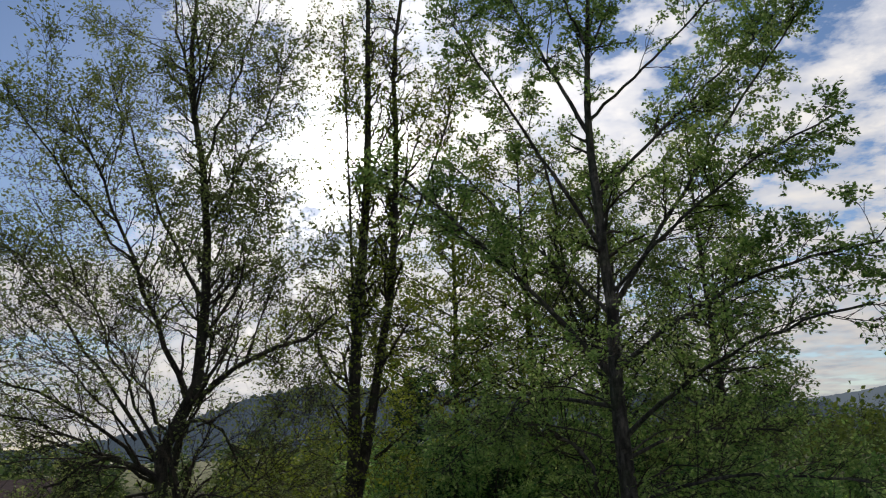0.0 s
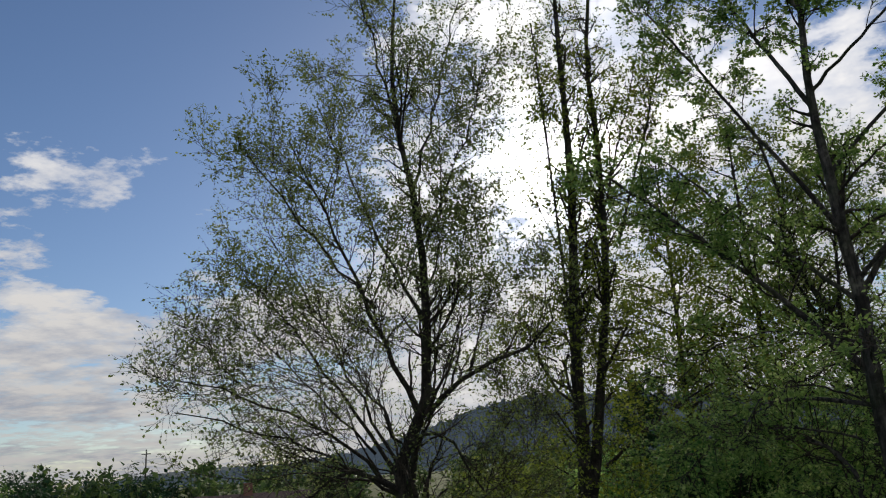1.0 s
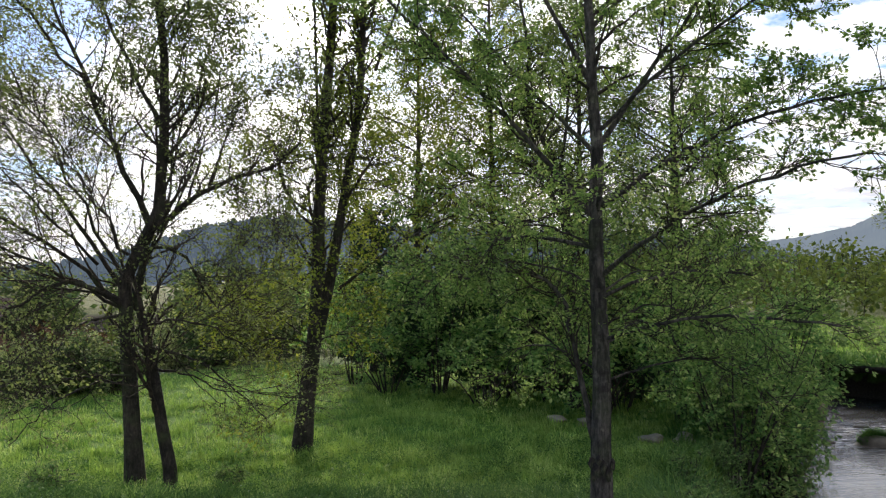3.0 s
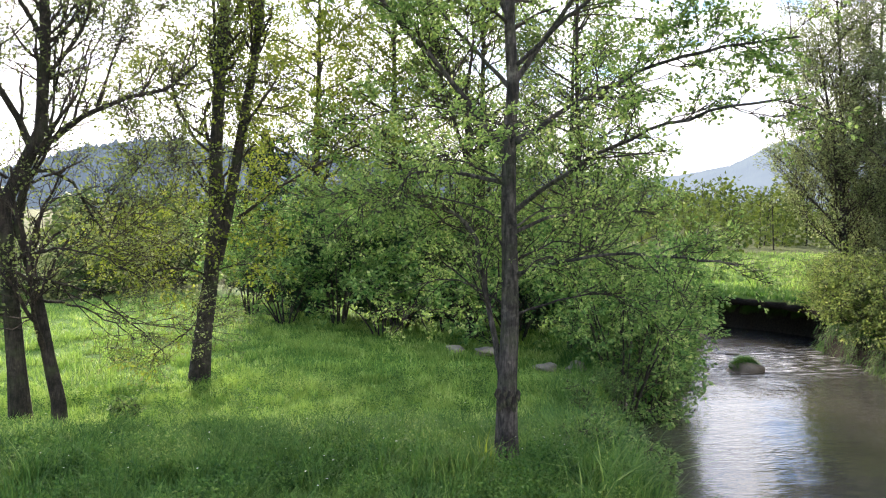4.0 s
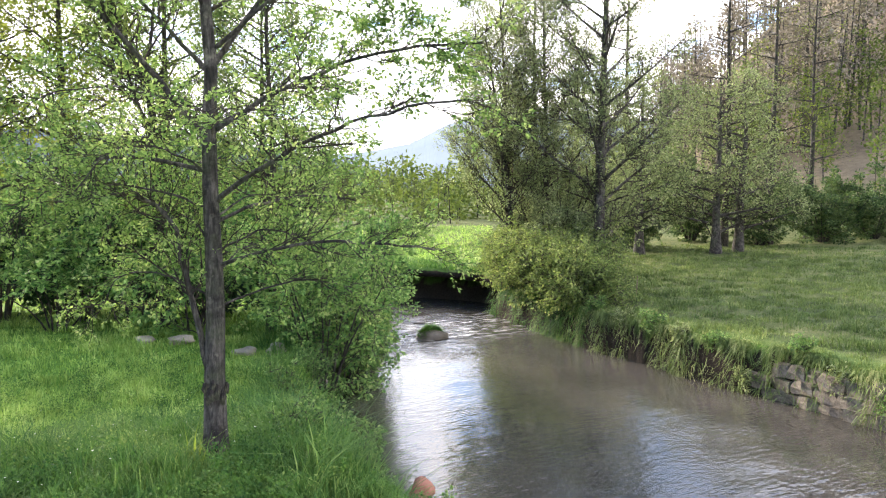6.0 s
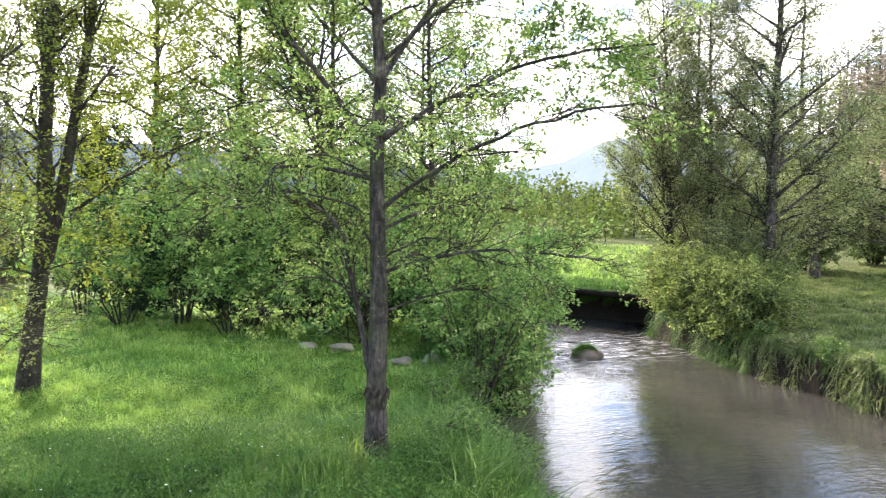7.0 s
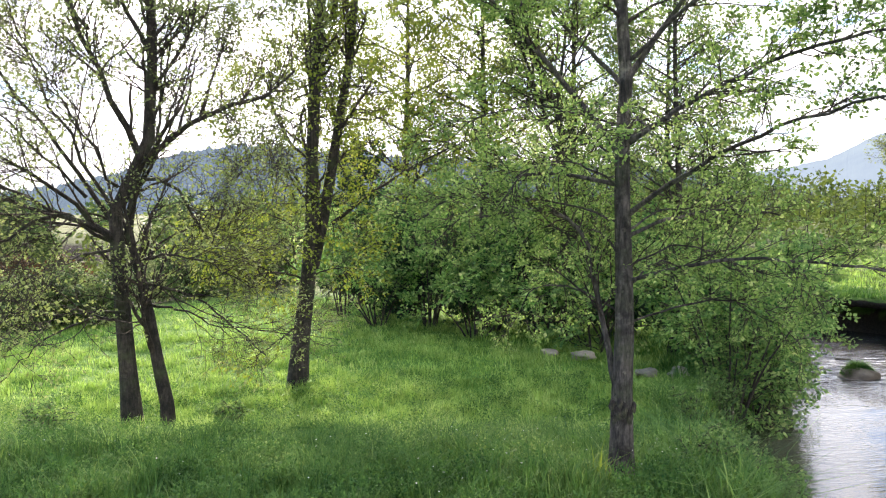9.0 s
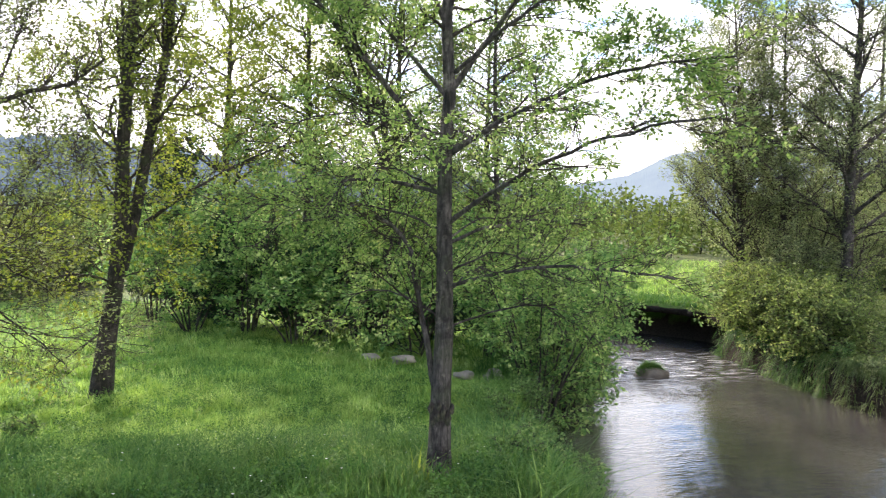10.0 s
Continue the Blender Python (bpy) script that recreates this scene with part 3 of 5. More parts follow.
limb(MAIN_LIMBS, 0.020, 0.007, (-0.05, 0.01, 6.40), 132, 1.64, 0.91, -0.05)
limb(MAIN_LIMBS, 0.018, 0.006, (0.02, -0.01, 7.17), 60, 0.69, 1.26, -0.04)
limb(MAIN_LIMBS, 0.023, 0.008, (-0.01, 0.00, 3.59), -51, 2.24, -0.31, 0.26)
limb(MAIN_LIMBS, 0.020, 0.008, (0.02, -0.01, 2.75), 141, 2.08, 0.21, 0.13)
MAIN_LIMBS.append((0.036, 0.012, [(-0.04, 0.01, 1.79), (-0.15, 0.10, 2.38), (-0.22, 0.17, 2.83), (-0.35, 0.26, 3.24), (-0.69, 0.38, 3.39), (-1.20, 0.50, 3.32)]))
limb(MAIN_LIMBS, 0.020, 0.008, (0.02, -0.01, 3.14), 79, 1.57, 0.18, 0.13)

LEFT_BASE = (-3.99, 11.63, 0.0)
LEFT_LIMBS = []
LEFT_LIMBS.append((0.136, 0.020, [(0.00, 0.00, -0.20), (-0.07, -0.02, 1.24), (-0.14, -0.04, 2.38), (-0.15, -0.05, 3.34), (0.21, 0.08, 4.20), (0.38, 0.13, 5.13), (0.33, 0.11, 6.75), (0.24, 0.09, 8.07), (0.07, 0.03, 9.14), (0.03, 0.02, 10.59), (0.20, 0.07, 12.37)]))
LEFT_LIMBS.append((0.128, 0.020, [(0.46, 0.15, 0.31), (0.34, 0.16, 1.28), (0.14, 0.15, 2.11), (-0.05, 0.13, 2.85), (-0.06, 0.17, 3.42), (0.08, 0.26, 3.87), (0.41, 0.42, 4.42), (1.11, 0.65, 4.94), (1.59, 0.80, 4.92), (2.27, 0.95, 5.54)]))
limb(LEFT_LIMBS, 0.061, 0.012, (0.18, 0.07, 4.12), -127, 2.03, 4.59, 0.05)
limb(LEFT_LIMBS, 0.041, 0.010, (0.37, 0.12, 5.50), -92, 1.87, 4.39, -0.14)
limb(LEFT_LIMBS, 0.034, 0.010, (0.26, 0.09, 7.96), 60, 1.16, 4.03, -0.04)
limb(LEFT_LIMBS, 0.061, 0.012, (-0.16, -0.05, 2.94), -141, 1.72, -0.13, 0.46)
limb(LEFT_LIMBS, 0.041, 0.008, (-0.16, -0.05, 3.02), -124, 3.38, 1.81, 0.32)
limb(LEFT_LIMBS, 0.041, 0.008, (-0.16, -0.05, 3.18), -105, 2.65, 3.75, 0.11)
limb(LEFT_LIMBS, 0.034, 0.008, (-0.14, -0.04, 3.34), -85, 2.46, 4.22, 0.06)
limb(LEFT_LIMBS, 0.034, 0.008, (-0.16, -0.05, 2.94), -138, 3.43, 1.34, 0.17)
limb(LEFT_LIMBS, 0.031, 0.008, (-0.01, 0.00, 3.34), 53, 1.38, 4.63, -0.06)
limb(LEFT_LIMBS, 0.027, 0.008, (0.00, 0.00, 1.89), -137, 1.68, -0.24, 0.26)
limb(LEFT_LIMBS, 0.027, 0.008, (0.14, 0.05, 2.37), 98, 1.81, -1.05, 0.22)
LEFT_LIMBS.append((0.031, 0.010, [(0.18, 0.06, 3.84), (0.57, 0.34, 3.75), (0.98, 0.61, 2.90), (1.21, 0.81, 3.59), (1.52, 1.03, 4.12)]))
limb(LEFT_LIMBS, 0.027, 0.006, (-0.16, -0.05, 2.86), -158, 2.27, -0.65, 0.19)
limb(LEFT_LIMBS, 0.024, 0.006, (-0.01, 0.00, 2.62), 106, 1.94, -0.38, 0.31)
limb(LEFT_LIMBS, 0.024, 0.006, (0.22, 0.08, 2.04), 43, 1.51, -0.78, 0.15)
limb(LEFT_LIMBS, 0.027, 0.006, (-0.01, 0.00, 3.34), 30, 1.46, 2.83, -0.13)
limb(LEFT_LIMBS, 0.027, 0.006, (-0.12, -0.04, 3.74), -158, 1.69, 1.99, -0.12)
limb(LEFT_LIMBS, 0.024, 0.006, (-0.12, -0.04, 1.89), -92, 1.68, -0.90, 0.25)
limb(LEFT_LIMBS, 0.027, 0.006, (-0.50, -0.18, 3.59), -131, 1.96, 2.03, -0.03)
limb(LEFT_LIMBS, 0.024, 0.006, (0.69, 0.22, 4.57), 29, 0.96, 2.80, 0.04)
limb(LEFT_LIMBS, 0.024, 0.006, (0.38, 0.13, 4.40), 48, 0.47, 3.30, 0.02)
limb(LEFT_LIMBS, 0.034, 0.010, (0.09, 0.03, 9.03), -137, 0.86, 3.32, -0.03)
limb(LEFT_LIMBS, 0.034, 0.010, (0.33, 0.11, 6.75), 45, 1.77, 4.20, -0.07)
limb(LEFT_LIMBS, 0.031, 0.010, (-0.41, -0.14, 5.91), -140, 2.25, 2.50, -0.11)

MID_BASE = (-2.04, 14.86, 0.0)
MID_LIMBS = []
MID_LIMBS.append((0.170, 0.030, [(-0.04, 0.00, -0.20), (0.10, 0.02, 1.30), (0.29, 0.04, 2.66), (0.31, 0.05, 4.13), (0.41, 0.07, 5.76), (0.52, 0.09, 7.20), (0.66, 0.10, 8.95), (0.70, 0.10, 11.53), (0.75, 0.09, 13.27), (0.80, 0.10, 15.02)]))
MID_LIMBS.append((0.125, 0.030, [(0.30, 0.04, 2.30), (0.52, 0.10, 3.30), (0.80, 0.16, 4.85), (1.00, 0.23, 6.00), (1.13, 0.30, 7.22), (1.24, 0.36, 9.54), (1.24, 0.42, 11.50), (1.45, 0.48, 13.24), (1.65, 0.54, 14.96)]))
limb(MID_LIMBS, 0.041, 0.010, (0.68, 0.08, 3.13), 101, 2.79, 1.58, 0.16)
limb(MID_LIMBS, 0.041, 0.016, (0.40, 0.05, 3.82), -158, 0.45, 8.48, 0.02)
limb(MID_LIMBS, 0.034, 0.012, (1.44, 0.13, 7.38), 73, 1.95, 5.63, -0.03)
limb(MID_LIMBS, 0.034, 0.012, (0.34, 0.04, 2.66), 29, 0.62, 9.16, 0.00)
limb(MID_LIMBS, 0.024, 0.008, (0.70, 0.08, 6.20), -131, 1.09, 2.48, -0.06)
limb(MID_LIMBS, 0.024, 0.008, (1.46, 0.13, 8.80), 60, 1.22, 3.59, -0.07)
limb(MID_LIMBS, 0.027, 0.010, (0.22, 0.03, 2.03), -134, 1.41, 0.11, 0.18)
limb(MID_LIMBS, 0.027, 0.010, (0.24, 0.03, 1.39), -123, 1.22, -0.70, -0.02)

BACK_BASE = (4.12, 19.57, 0.0)
BACK_LIMBS = []
BACK_LIMBS.append((0.150, 0.030, [(0.00, 0.00, -0.20), (-0.03, 0.01, 2.92), (-0.09, 0.02, 4.48), (-0.24, 0.05, 6.03), (-0.79, 0.15, 7.02), (-1.10, 0.20, 8.56), (-0.94, 0.18, 8.89), (-1.24, 0.22, 10.85)]))
limb(BACK_LIMBS, 0.072, 0.024, (-0.04, 0.01, 4.06), -68, 1.45, 4.32, 0.15)
limb(BACK_LIMBS, 0.056, 0.016, (-0.24, 0.05, 5.96), 137, 0.52, 3.82, -0.29)

# ---- trees on the meadow ----
def rooted(base):
    return (base[0], base[1], floor_z(base[0], base[1]))


def set_on(base, limbs):
    """Limb lines given over height zero, moved to the ground under the tree."""
    z = floor_z(base[0], base[1])
    return [(a, b, [(p[0], p[1], -0.25 if i == 0 and (j == 0 or p[2] < 0.4) else p[2] - z) for i, p in enumerate(pts)]) for j, (a, b, pts) in enumerate(limbs)]


# leafy low sprays round the riverside tree
rng = np.random.default_rng(15)
for j in range(18):
    a, z = j * 2.4 + rng.uniform(-0.3, 0.3), 2.35 + 1.85 * j / 18
    s = rng.uniform(1.0, 1.9)
    if math.sin(a) < -0.35 and z < 3.7:
        continue
    cx, sy = math.cos(a) * s, math.sin(a) * s
    MAIN_LIMBS.append((0.013, 0.004, [(0, 0, z), (cx * 0.4, sy * 0.4, z + 0.20), (cx * 0.75, sy * 0.75, z + 0.14), (cx, sy, z + rng.uniform(-0.35, 0.05))]))
for j in range(16):
    a, s, z = j * 2.4 + rng.uniform(-0.3, 0.3), rng.uniform(0.8, 1.7), 2.0 + 4.2 * j / 16
    cx, sy = math.cos(a) * s, math.sin(a) * s
    MID_LIMBS.append((0.02, 0.005, [(0, 0, z), (cx * 0.4, sy * 0.4, z + 0.25), (cx * 0.75, sy * 0.75, z + 0.25), (cx, sy, z + rng.uniform(-0.3, 0.2))]))
tree("alder_tree", "young riverside tree with grey bark and fresh green leaves", rooted(MAIN_BASE), set_on(MAIN_BASE, MAIN_LIMBS), 11, M_BARK, M_LEAF_SPRAY,
     n1=20, l1=0.85, n2=8, l2=0.34, per=12, size=0.037, up=0.02, limb_k=16, trunk0=0.5, tip=0.5, level=0.6, extra=(3.4, 12))
tree("spreading_tree", "dark twin-stemmed tree with sparse budding leaves", rooted(LEFT_BASE), set_on(LEFT_BASE, LEFT_LIMBS), 12, M_BARK_DARK, M_LEAF_PALE,
     n1=12, l1=1.2, n2=8, l2=0.55, per=3, size=0.056, up=0.06, limb_k=12, extra=(6.0, 4), trunk0=0.3, boughs=5, bough_l=2.6, tip=0.55, wob=0.03, level=0.75)
tree("poplar_tree", "tall dark forked tree with thin yellow-green leaves", rooted(MID_BASE), set_on(MID_BASE, MID_LIMBS), 13, M_BARK_DARK, M_LEAF_YELLOW,
     n1=13, l1=1.2, n2=8, l2=0.55, per=5, size=0.068, up=0.05, limb_k=14, trunk0=0.2, boughs=2, bough_l=2.2, tip=0.45)
tree("slender_tree", "slender tree with forked stems behind the bushes", rooted(BACK_BASE), set_on(BACK_BASE, BACK_LIMBS), 14, M_BARK_DARK, M_LEAF_MAIN,
     n1=44, l1=1.8, n2=9, l2=0.8, per=8, size=0.09, up=0.08, trunk0=0.3)


def shrub(name, label, x, y, height, spread, seed, leaf, n=14, n1=14, l1=1.0, n2=6, l2=0.5, per=7, size=0.09, lean=(0, 0), category="bush", group="", r0=0.04, tip=0.3, level=1.0, flat=0.65, clear=None):
    rng = np.random.default_rng(seed)
    return tree(name, label, (x, y, floor_z(x, y)), stems(n, height, spread, rng, r0, lean), seed, M_BARK_DARK, leaf, limb_k=9, n1=n1, l1=l1, n2=n2, l2=l2, per=per, size=size,
                a1=60, up=0.0, category=category, group=group, u1=0.05, tip=tip, level=level, flat=flat, clear=clear)


def grown(name, label, x, y, height, r0, limbs, spread, seed, leaf, bark=M_BARK_DARK, first=0.2, n1=9, l1=1.2, n2=6, l2=0.6, per=5, size=0.1, lean=(0, 0), rise=0.55, group="", a1=48):
    rng = np.random.default_rng(seed)
    return tree(name, label, (x, y, floor_z(x, y)), upright(height, r0, rng, limbs, spread, first, lean, rise), seed, bark, leaf, limb_k=9, n1=n1, l1=l1, n2=n2, l2=l2, per=per, size=size, group=group, a1=a1)


# bushes behind the meadow and on the near bank
for x, y, h, s, seed in ((-0.7, 22.9, 2.3, 1.8, 21), (0.8, 22.2, 4.9, 1.7, 22), (2.5, 21.6, 3.0, 2.2, 23), (3.7, 20.6, 5.4, 2.2, 26), (5.2, 19.2, 3.4, 2.2, 24), (-1.8, 24.8, 3.6, 1.3, 25), (1.9, 20.4, 1.5, 1.5, 27), (4.4, 18.0, 1.5, 1.3, 28)):
    shrub("bush", "dense bright green bush at the edge of the meadow", x, y, h, s, seed, M_LEAF_HAZEL, n=9, n1=7, n2=8, per=11, size=0.12, l1=2.2, l2=0.6, tip=0.4, level=0.35, flat=0.5, clear=(1.0, 0.15), group="bushes behind the meadow")
# near-black shrubs added to stand in for the shade behind the bushes
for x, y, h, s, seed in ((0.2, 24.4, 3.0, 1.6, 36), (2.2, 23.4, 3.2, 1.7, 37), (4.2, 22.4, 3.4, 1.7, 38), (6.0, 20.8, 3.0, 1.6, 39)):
    shrub("shade_undergrowth", "added dark green shrubs that stand in for the shade behind the bushes", x, y, h, s, seed, M_LEAF_DARK, n=14, n1=12, n2=6, per=9, size=0.13, l1=1.2, l2=0.6, group="undergrowth behind the bushes")
shrub("bank_bush", "large leafy green bush leaning over the river bank", 6.2, 14.7, 4.2, 1.7, 31, M_LEAF_HAZEL, n=14, n1=11, n2=8, per=9, size=0.095, tip=0.4, lean=(0.0, 0), l1=1.3, level=0.4, clear=(0.7, 0.2))
shrub("bank_bush", "leafy green bush at the water's edge", 7.3, 16.2, 4.5, 1.6, 32, M_LEAF_HAZEL, n=15, n1=14, n2=7, per=8, size=0.1, lean=(0.1, 0.2), l1=1.0, tip=0.45)
shrub("bank_bush", "leafy green bush at the water's edge", 9.3, 19.8, 3.0, 1.5, 33, M_LEAF_BUSH, n=14, n1=12, n2=6, per=8, size=0.1)
shrub("bank_bush", "leafy green bush leaning over the water", 8.2, 17.6, 3.7, 1.5, 30, M_LEAF_BUSH, n=14, n1=12, n2=7, per=9, size=0.1, l1=1.1, level=0.5)
shrub("bank_bush", "low dark bush beside the rapids", 11.2, 23.2, 1.5, 1.2, 34, M_LEAF_BUSH, n=12, n1=10, n2=6, per=8, size=0.1)
shrub("bank_bush", "low leafy shoots on the bank", 4.4, 10.6, 0.7, 0.6, 35, M_LEAF_BUSH, n=10, n1=8, l1=0.5, n2=5, l2=0.3, per=7, size=0.06, r0=0.015)
for x, y, h, s, seed, leaf in ((0.3, 25.0, 12.5, 3.0, 41, M_LEAF_YELLOW), (2.6, 24.4, 13.5, 3.2, 43, M_LEAF_YELLOW), (5.2, 23.4, 12.0, 3.0, 45, M_LEAF_SPRAY), (7.6, 22.0, 9.0, 2.6, 46, M_LEAF_BUSH)):
    grown("leafy_tree", "tall leafy spring tree behind the bushes", x, y, h, 0.16, 30, s, seed, leaf, first=0.25, n1=14, l1=1.6, n2=7, l2=0.85, per=7 if x < 3 else 4, size=0.105, group="tall trees behind the bushes")
grown("slender_tree", "slender young tree behind the riverside tree", 6.0, 17.2, 10.5, 0.11, 22, 2.0, 44, M_LEAF_MAIN, first=0.12, n1=12, n2=7, per=7, size=0.09)
grown("conifer", "small dark conifer behind the forked tree", -1.4, 28, 6.2, 0.12, 30, 1.3, 42, M_LEAF_DARK, first=0.08, n1=10, l1=0.6, n2=7, l2=0.3, per=9, size=0.11, rise=-0.1)

# right bank
grown("bank_tree", "tall grey-barked tree on the far bank with thin leaves", 19.4, 20.4, 15, 0.24, 34, 3.2, 51, M_LEAF_SILVER, M_BARK, first=0.2, n1=18, l1=1.4, n2=9, l2=0.75, per=6, size=0.08, rise=0.8, lean=(0.3, 0.2))
for x, y, h, s, seed in ((19.1, 22.4, 5.6, 2.2, 52), (18.3, 19.9, 2.0, 1.1, 58), (20.6, 24.6, 5.0, 2.4, 59), (18.3, 21.4, 3.2, 1.4, 60), (18.2, 22.2, 2.2, 1.0, 67), (18.7, 23.6, 2.2, 1.0, 158), (17.6, 21.3, 1.5, 0.8, 159), (17.9, 22.9, 1.8, 0.9, 160), (18.1, 23.5, 1.7, 0.8, 166), (22.6, 24.2, 4.6, 2.2, 68), (16.5, 19.2, 1.6, 1.0, 261), (16.6, 20.7, 1.9, 1.0, 262), (16.5, 17.9, 1.0, 0.8, 263), (17.0, 22.2, 1.9, 0.9, 264)):
    shrub("willow_bush", "airy grey-green willow bush near the water", x, y, h, s, seed, M_LEAF_MAIN if h < 2.1 else M_LEAF_SILVER, n=18, n1=16, l1=1.5, n2=8, l2=0.6, per=6, size=0.085, group="willows on the far bank")
for x, y, h, seed, lx in ((18.6, 24.4, 12, 53, -0.9), (19.6, 23.6, 13, 69, -0.3), (17.9, 23.3, 9, 70, -1.5)):
    grown("bare_tree", "slender tree with purple-brown bare twigs", x, y, h, 0.12, 24, 2.4, seed, M_LEAF_SILVER, n1=24, l1=1.8, n2=10, per=4, size=0.08, lean=(lx, 0), rise=1.0, a1=32, group="bare trees on the far bank")
for x, y, h, s, seed in ((32.2, 25.4, 8.5, 4.2, 54), (34.2, 25.6, 9, 4.2, 55), (29.0, 27.5, 8.5, 4.0, 56), (27.0, 30, 10, 3.8, 57), (25.0, 26.0, 9, 3.6, 61)):
    grown("field_tree", "leafy tree at the back of the field", x, y, h, 0.26, 22, s, seed, M_LEAF_SILVER, M_BARK, first=0.12, n1=11, l1=1.9, n2=7, l2=0.9, per=5, size=0.12, group="trees behind the field", rise=0.25)
for x, y, h, seed in ((35.5, 27.5, 17, 161), (38.5, 26.8, 16, 162), (32.5, 32.0, 17, 163), (42.5, 27.0, 15, 164), (29.0, 36.0, 16, 165)):
    grown("bare_tree", "tall bare tree with long dark side branches", x, y, h, 0.2, 18, 3.4, seed, M_LEAF_YELLOW, M_BARK_DARK, first=0.3, n1=9, l1=1.6, n2=6, l2=0.8, per=1, size=0.1, rise=0.2, group="bare trees below the slope")
for x, y, h, s, seed in ((38.0, 27.0, 4.0, 2.6, 62), (41.5, 25.5, 3.6, 2.8, 63), (45, 24.5, 4.2, 3.0, 64), (37, 31, 5, 3.0, 65), (31, 30, 4, 2.6, 66), (49, 22, 4, 3, 67)):
    shrub("hedge_bush", "rounded dark green bush at the foot of the wooded slope", x, y, h, s, seed, M_LEAF_HEDGE, n=18, n1=12, l1=1.2, n2=7, per=9, size=0.15, group="bushes below the slope")

# hedges and trees beyond the meadow
rng = np.random.default_rng(70)
for j in range(22):
    a = -42 + 1.65 * j + rng.uniform(-0.6, 0.6)
    west = a < -20
    r = rng.uniform(25.5, 28) if west else rng.uniform(30, 42)
    shrub("hedge_bush", "straggly green hedge bush behind the meadow", r * math.sin(radians(a)), r * math.cos(radians(a)), rng.uniform(0.9, 1.7) if west else rng.uniform(1.6, 2.8), 1.2 if west else 2.2, 71 + j, M_LEAF_HEDGE if j % 3 else M_LEAF_SILVER,
          n=12, n1=10, l1=0.7 if west else 1.1, n2=6, per=5, size=0.11 if west else 0.17, group="hedge behind the meadow")
grown("roadside_tree", "dark leafy tree standing beyond the meadow", -45.0, 42.0, 8.6, 0.18, 18, 3.0, 90, M_LEAF_BUSH, n1=10, per=6, size=0.18)
shrub("hedge_bush", "tall dark green bush beside the brick house", -17.0, 39.5, 3.2, 1.8, 92, M_LEAF_HEDGE, n=16, n1=13, l1=1.3, n2=6, per=7, size=0.17)
grown("roadside_tree", "dark leafy tree standing beyond the meadow", -24.0, 51.0, 9.0, 0.18, 20, 3.4, 93, M_LEAF_HEDGE, first=0.5, n1=11, per=7, size=0.18, rise=0.1)
shrub("red_shrub", "reddish-brown shrub before the brick house", -14.5, 33.0, 2.4, 1.9, 91, M_LEAF_BROWN, n=14, n1=12, l1=1.1, n2=6, per=6, size=0.16)


# ---- far rows of trees: trunks and clumps of leaves ----
def wood(name, label, spots, heights, seed, leaf, bark, clumps, size, low=0.25, wide=0.22):
    """Many far trees: a thin trunk each and loose leaf clumps round it."""
    rng = np.random.default_rng(seed)
    n = len(spots)
    base = np.array([(x, y, floor_z(x, y) - 0.3) for x, y in spots])
    top = base + np.stack([rng.normal(0, 0.4, n), rng.normal(0, 0.4, n), heights], -1)
    P = base[:, None] * (1 - np.linspace(0, 1, 5)[None, :, None]) + top[:, None] * np.linspace(0, 1, 5)[None, :, None]
    R = (heights * 0.012)[:, None] * np.linspace(1, 0.25, 5)[None]
    root = tagged(new(name), label, "wood", kind="stuff")
    Q, S = grow(P, R, 14, 0.3, 1.0, 50, 2.4, 4, rng, thick=0.45, thin=0.02)
    V1, F1 = tubes(P, R, 5)
    V2, F2 = tubes(Q, S, 3)
    tagged(put("trunk_mass", mesh_from(name + "_trunks", np.vstack([V1, V2]), np.vstack([F1, F2 + len(V1)]), bark), root), kind="stuff")
    src = np.repeat(np.arange(n), clumps)
    u = rng.uniform(low, 1.0, n * clumps) ** 0.9
    h = heights[src]
    rad = h * wide * np.sqrt(np.clip(1.05 - u, 0, 1)) * np.sqrt(rng.uniform(0, 1, n * clumps)) * 1.5
    a = rng.uniform(0, 6.283, n * clumps)
    pos = base[src] + np.stack([np.cos(a) * rad, np.sin(a) * rad, h * u], -1)
    line = np.stack([pos, pos + rng.normal(0, size, (n * clumps, 3))], 1)
    V, F = leaves(line, 4, size, rng, u0=0.0)
    tagged(put("foliage", mesh_from(name + "_leaves", V, F, leaf), root), kind="stuff")


def ring_spots(n, a0, a1, r0, r1, seed):
    rng = np.random.default_rng(seed)
    a, r = np.radians(rng.uniform(a0, a1, n)), rng.uniform(r0, r1, n)
    return list(zip(np.sin(a) * r, np.cos(a) * r))


M_WOOD_BARE = leaf_material("bare_twig_haze", (0.13, 0.11, 0.09), (0.27, 0.24, 0.20), trans=0.2, rough=0.9)
M_WOOD_FRESH = leaf_material("far_fresh_leaf", (0.06, 0.10, 0.03), (0.16, 0.21, 0.05), trans=0.3, rough=0.8)
H = lambda n, a, b, s: np.random.default_rng(s).uniform(a, b, n)
wood("hedge_wood", "rough grey-green hedges across the valley", ring_spots(190, -50, 16, 50, 95, 121), H(190, 2.2, 4.2, 122), 123, M_WOOD_FRESH, M_BARK_DARK, 44, 0.55, low=0.05, wide=0.34)
wood("slope_wood", "grey-brown bare wood on the steep slope", ring_spots(240, 47, 82, 72, 150, 101), H(240, 9, 15, 102), 103, M_WOOD_BARE, M_BARK, 95, 0.38)
wood("slope_wood", "fresh green trees on the steep slope", ring_spots(70, 44, 80, 52, 105, 104), H(70, 5, 10, 105), 106, M_WOOD_FRESH, M_BARK, 130, 0.28)
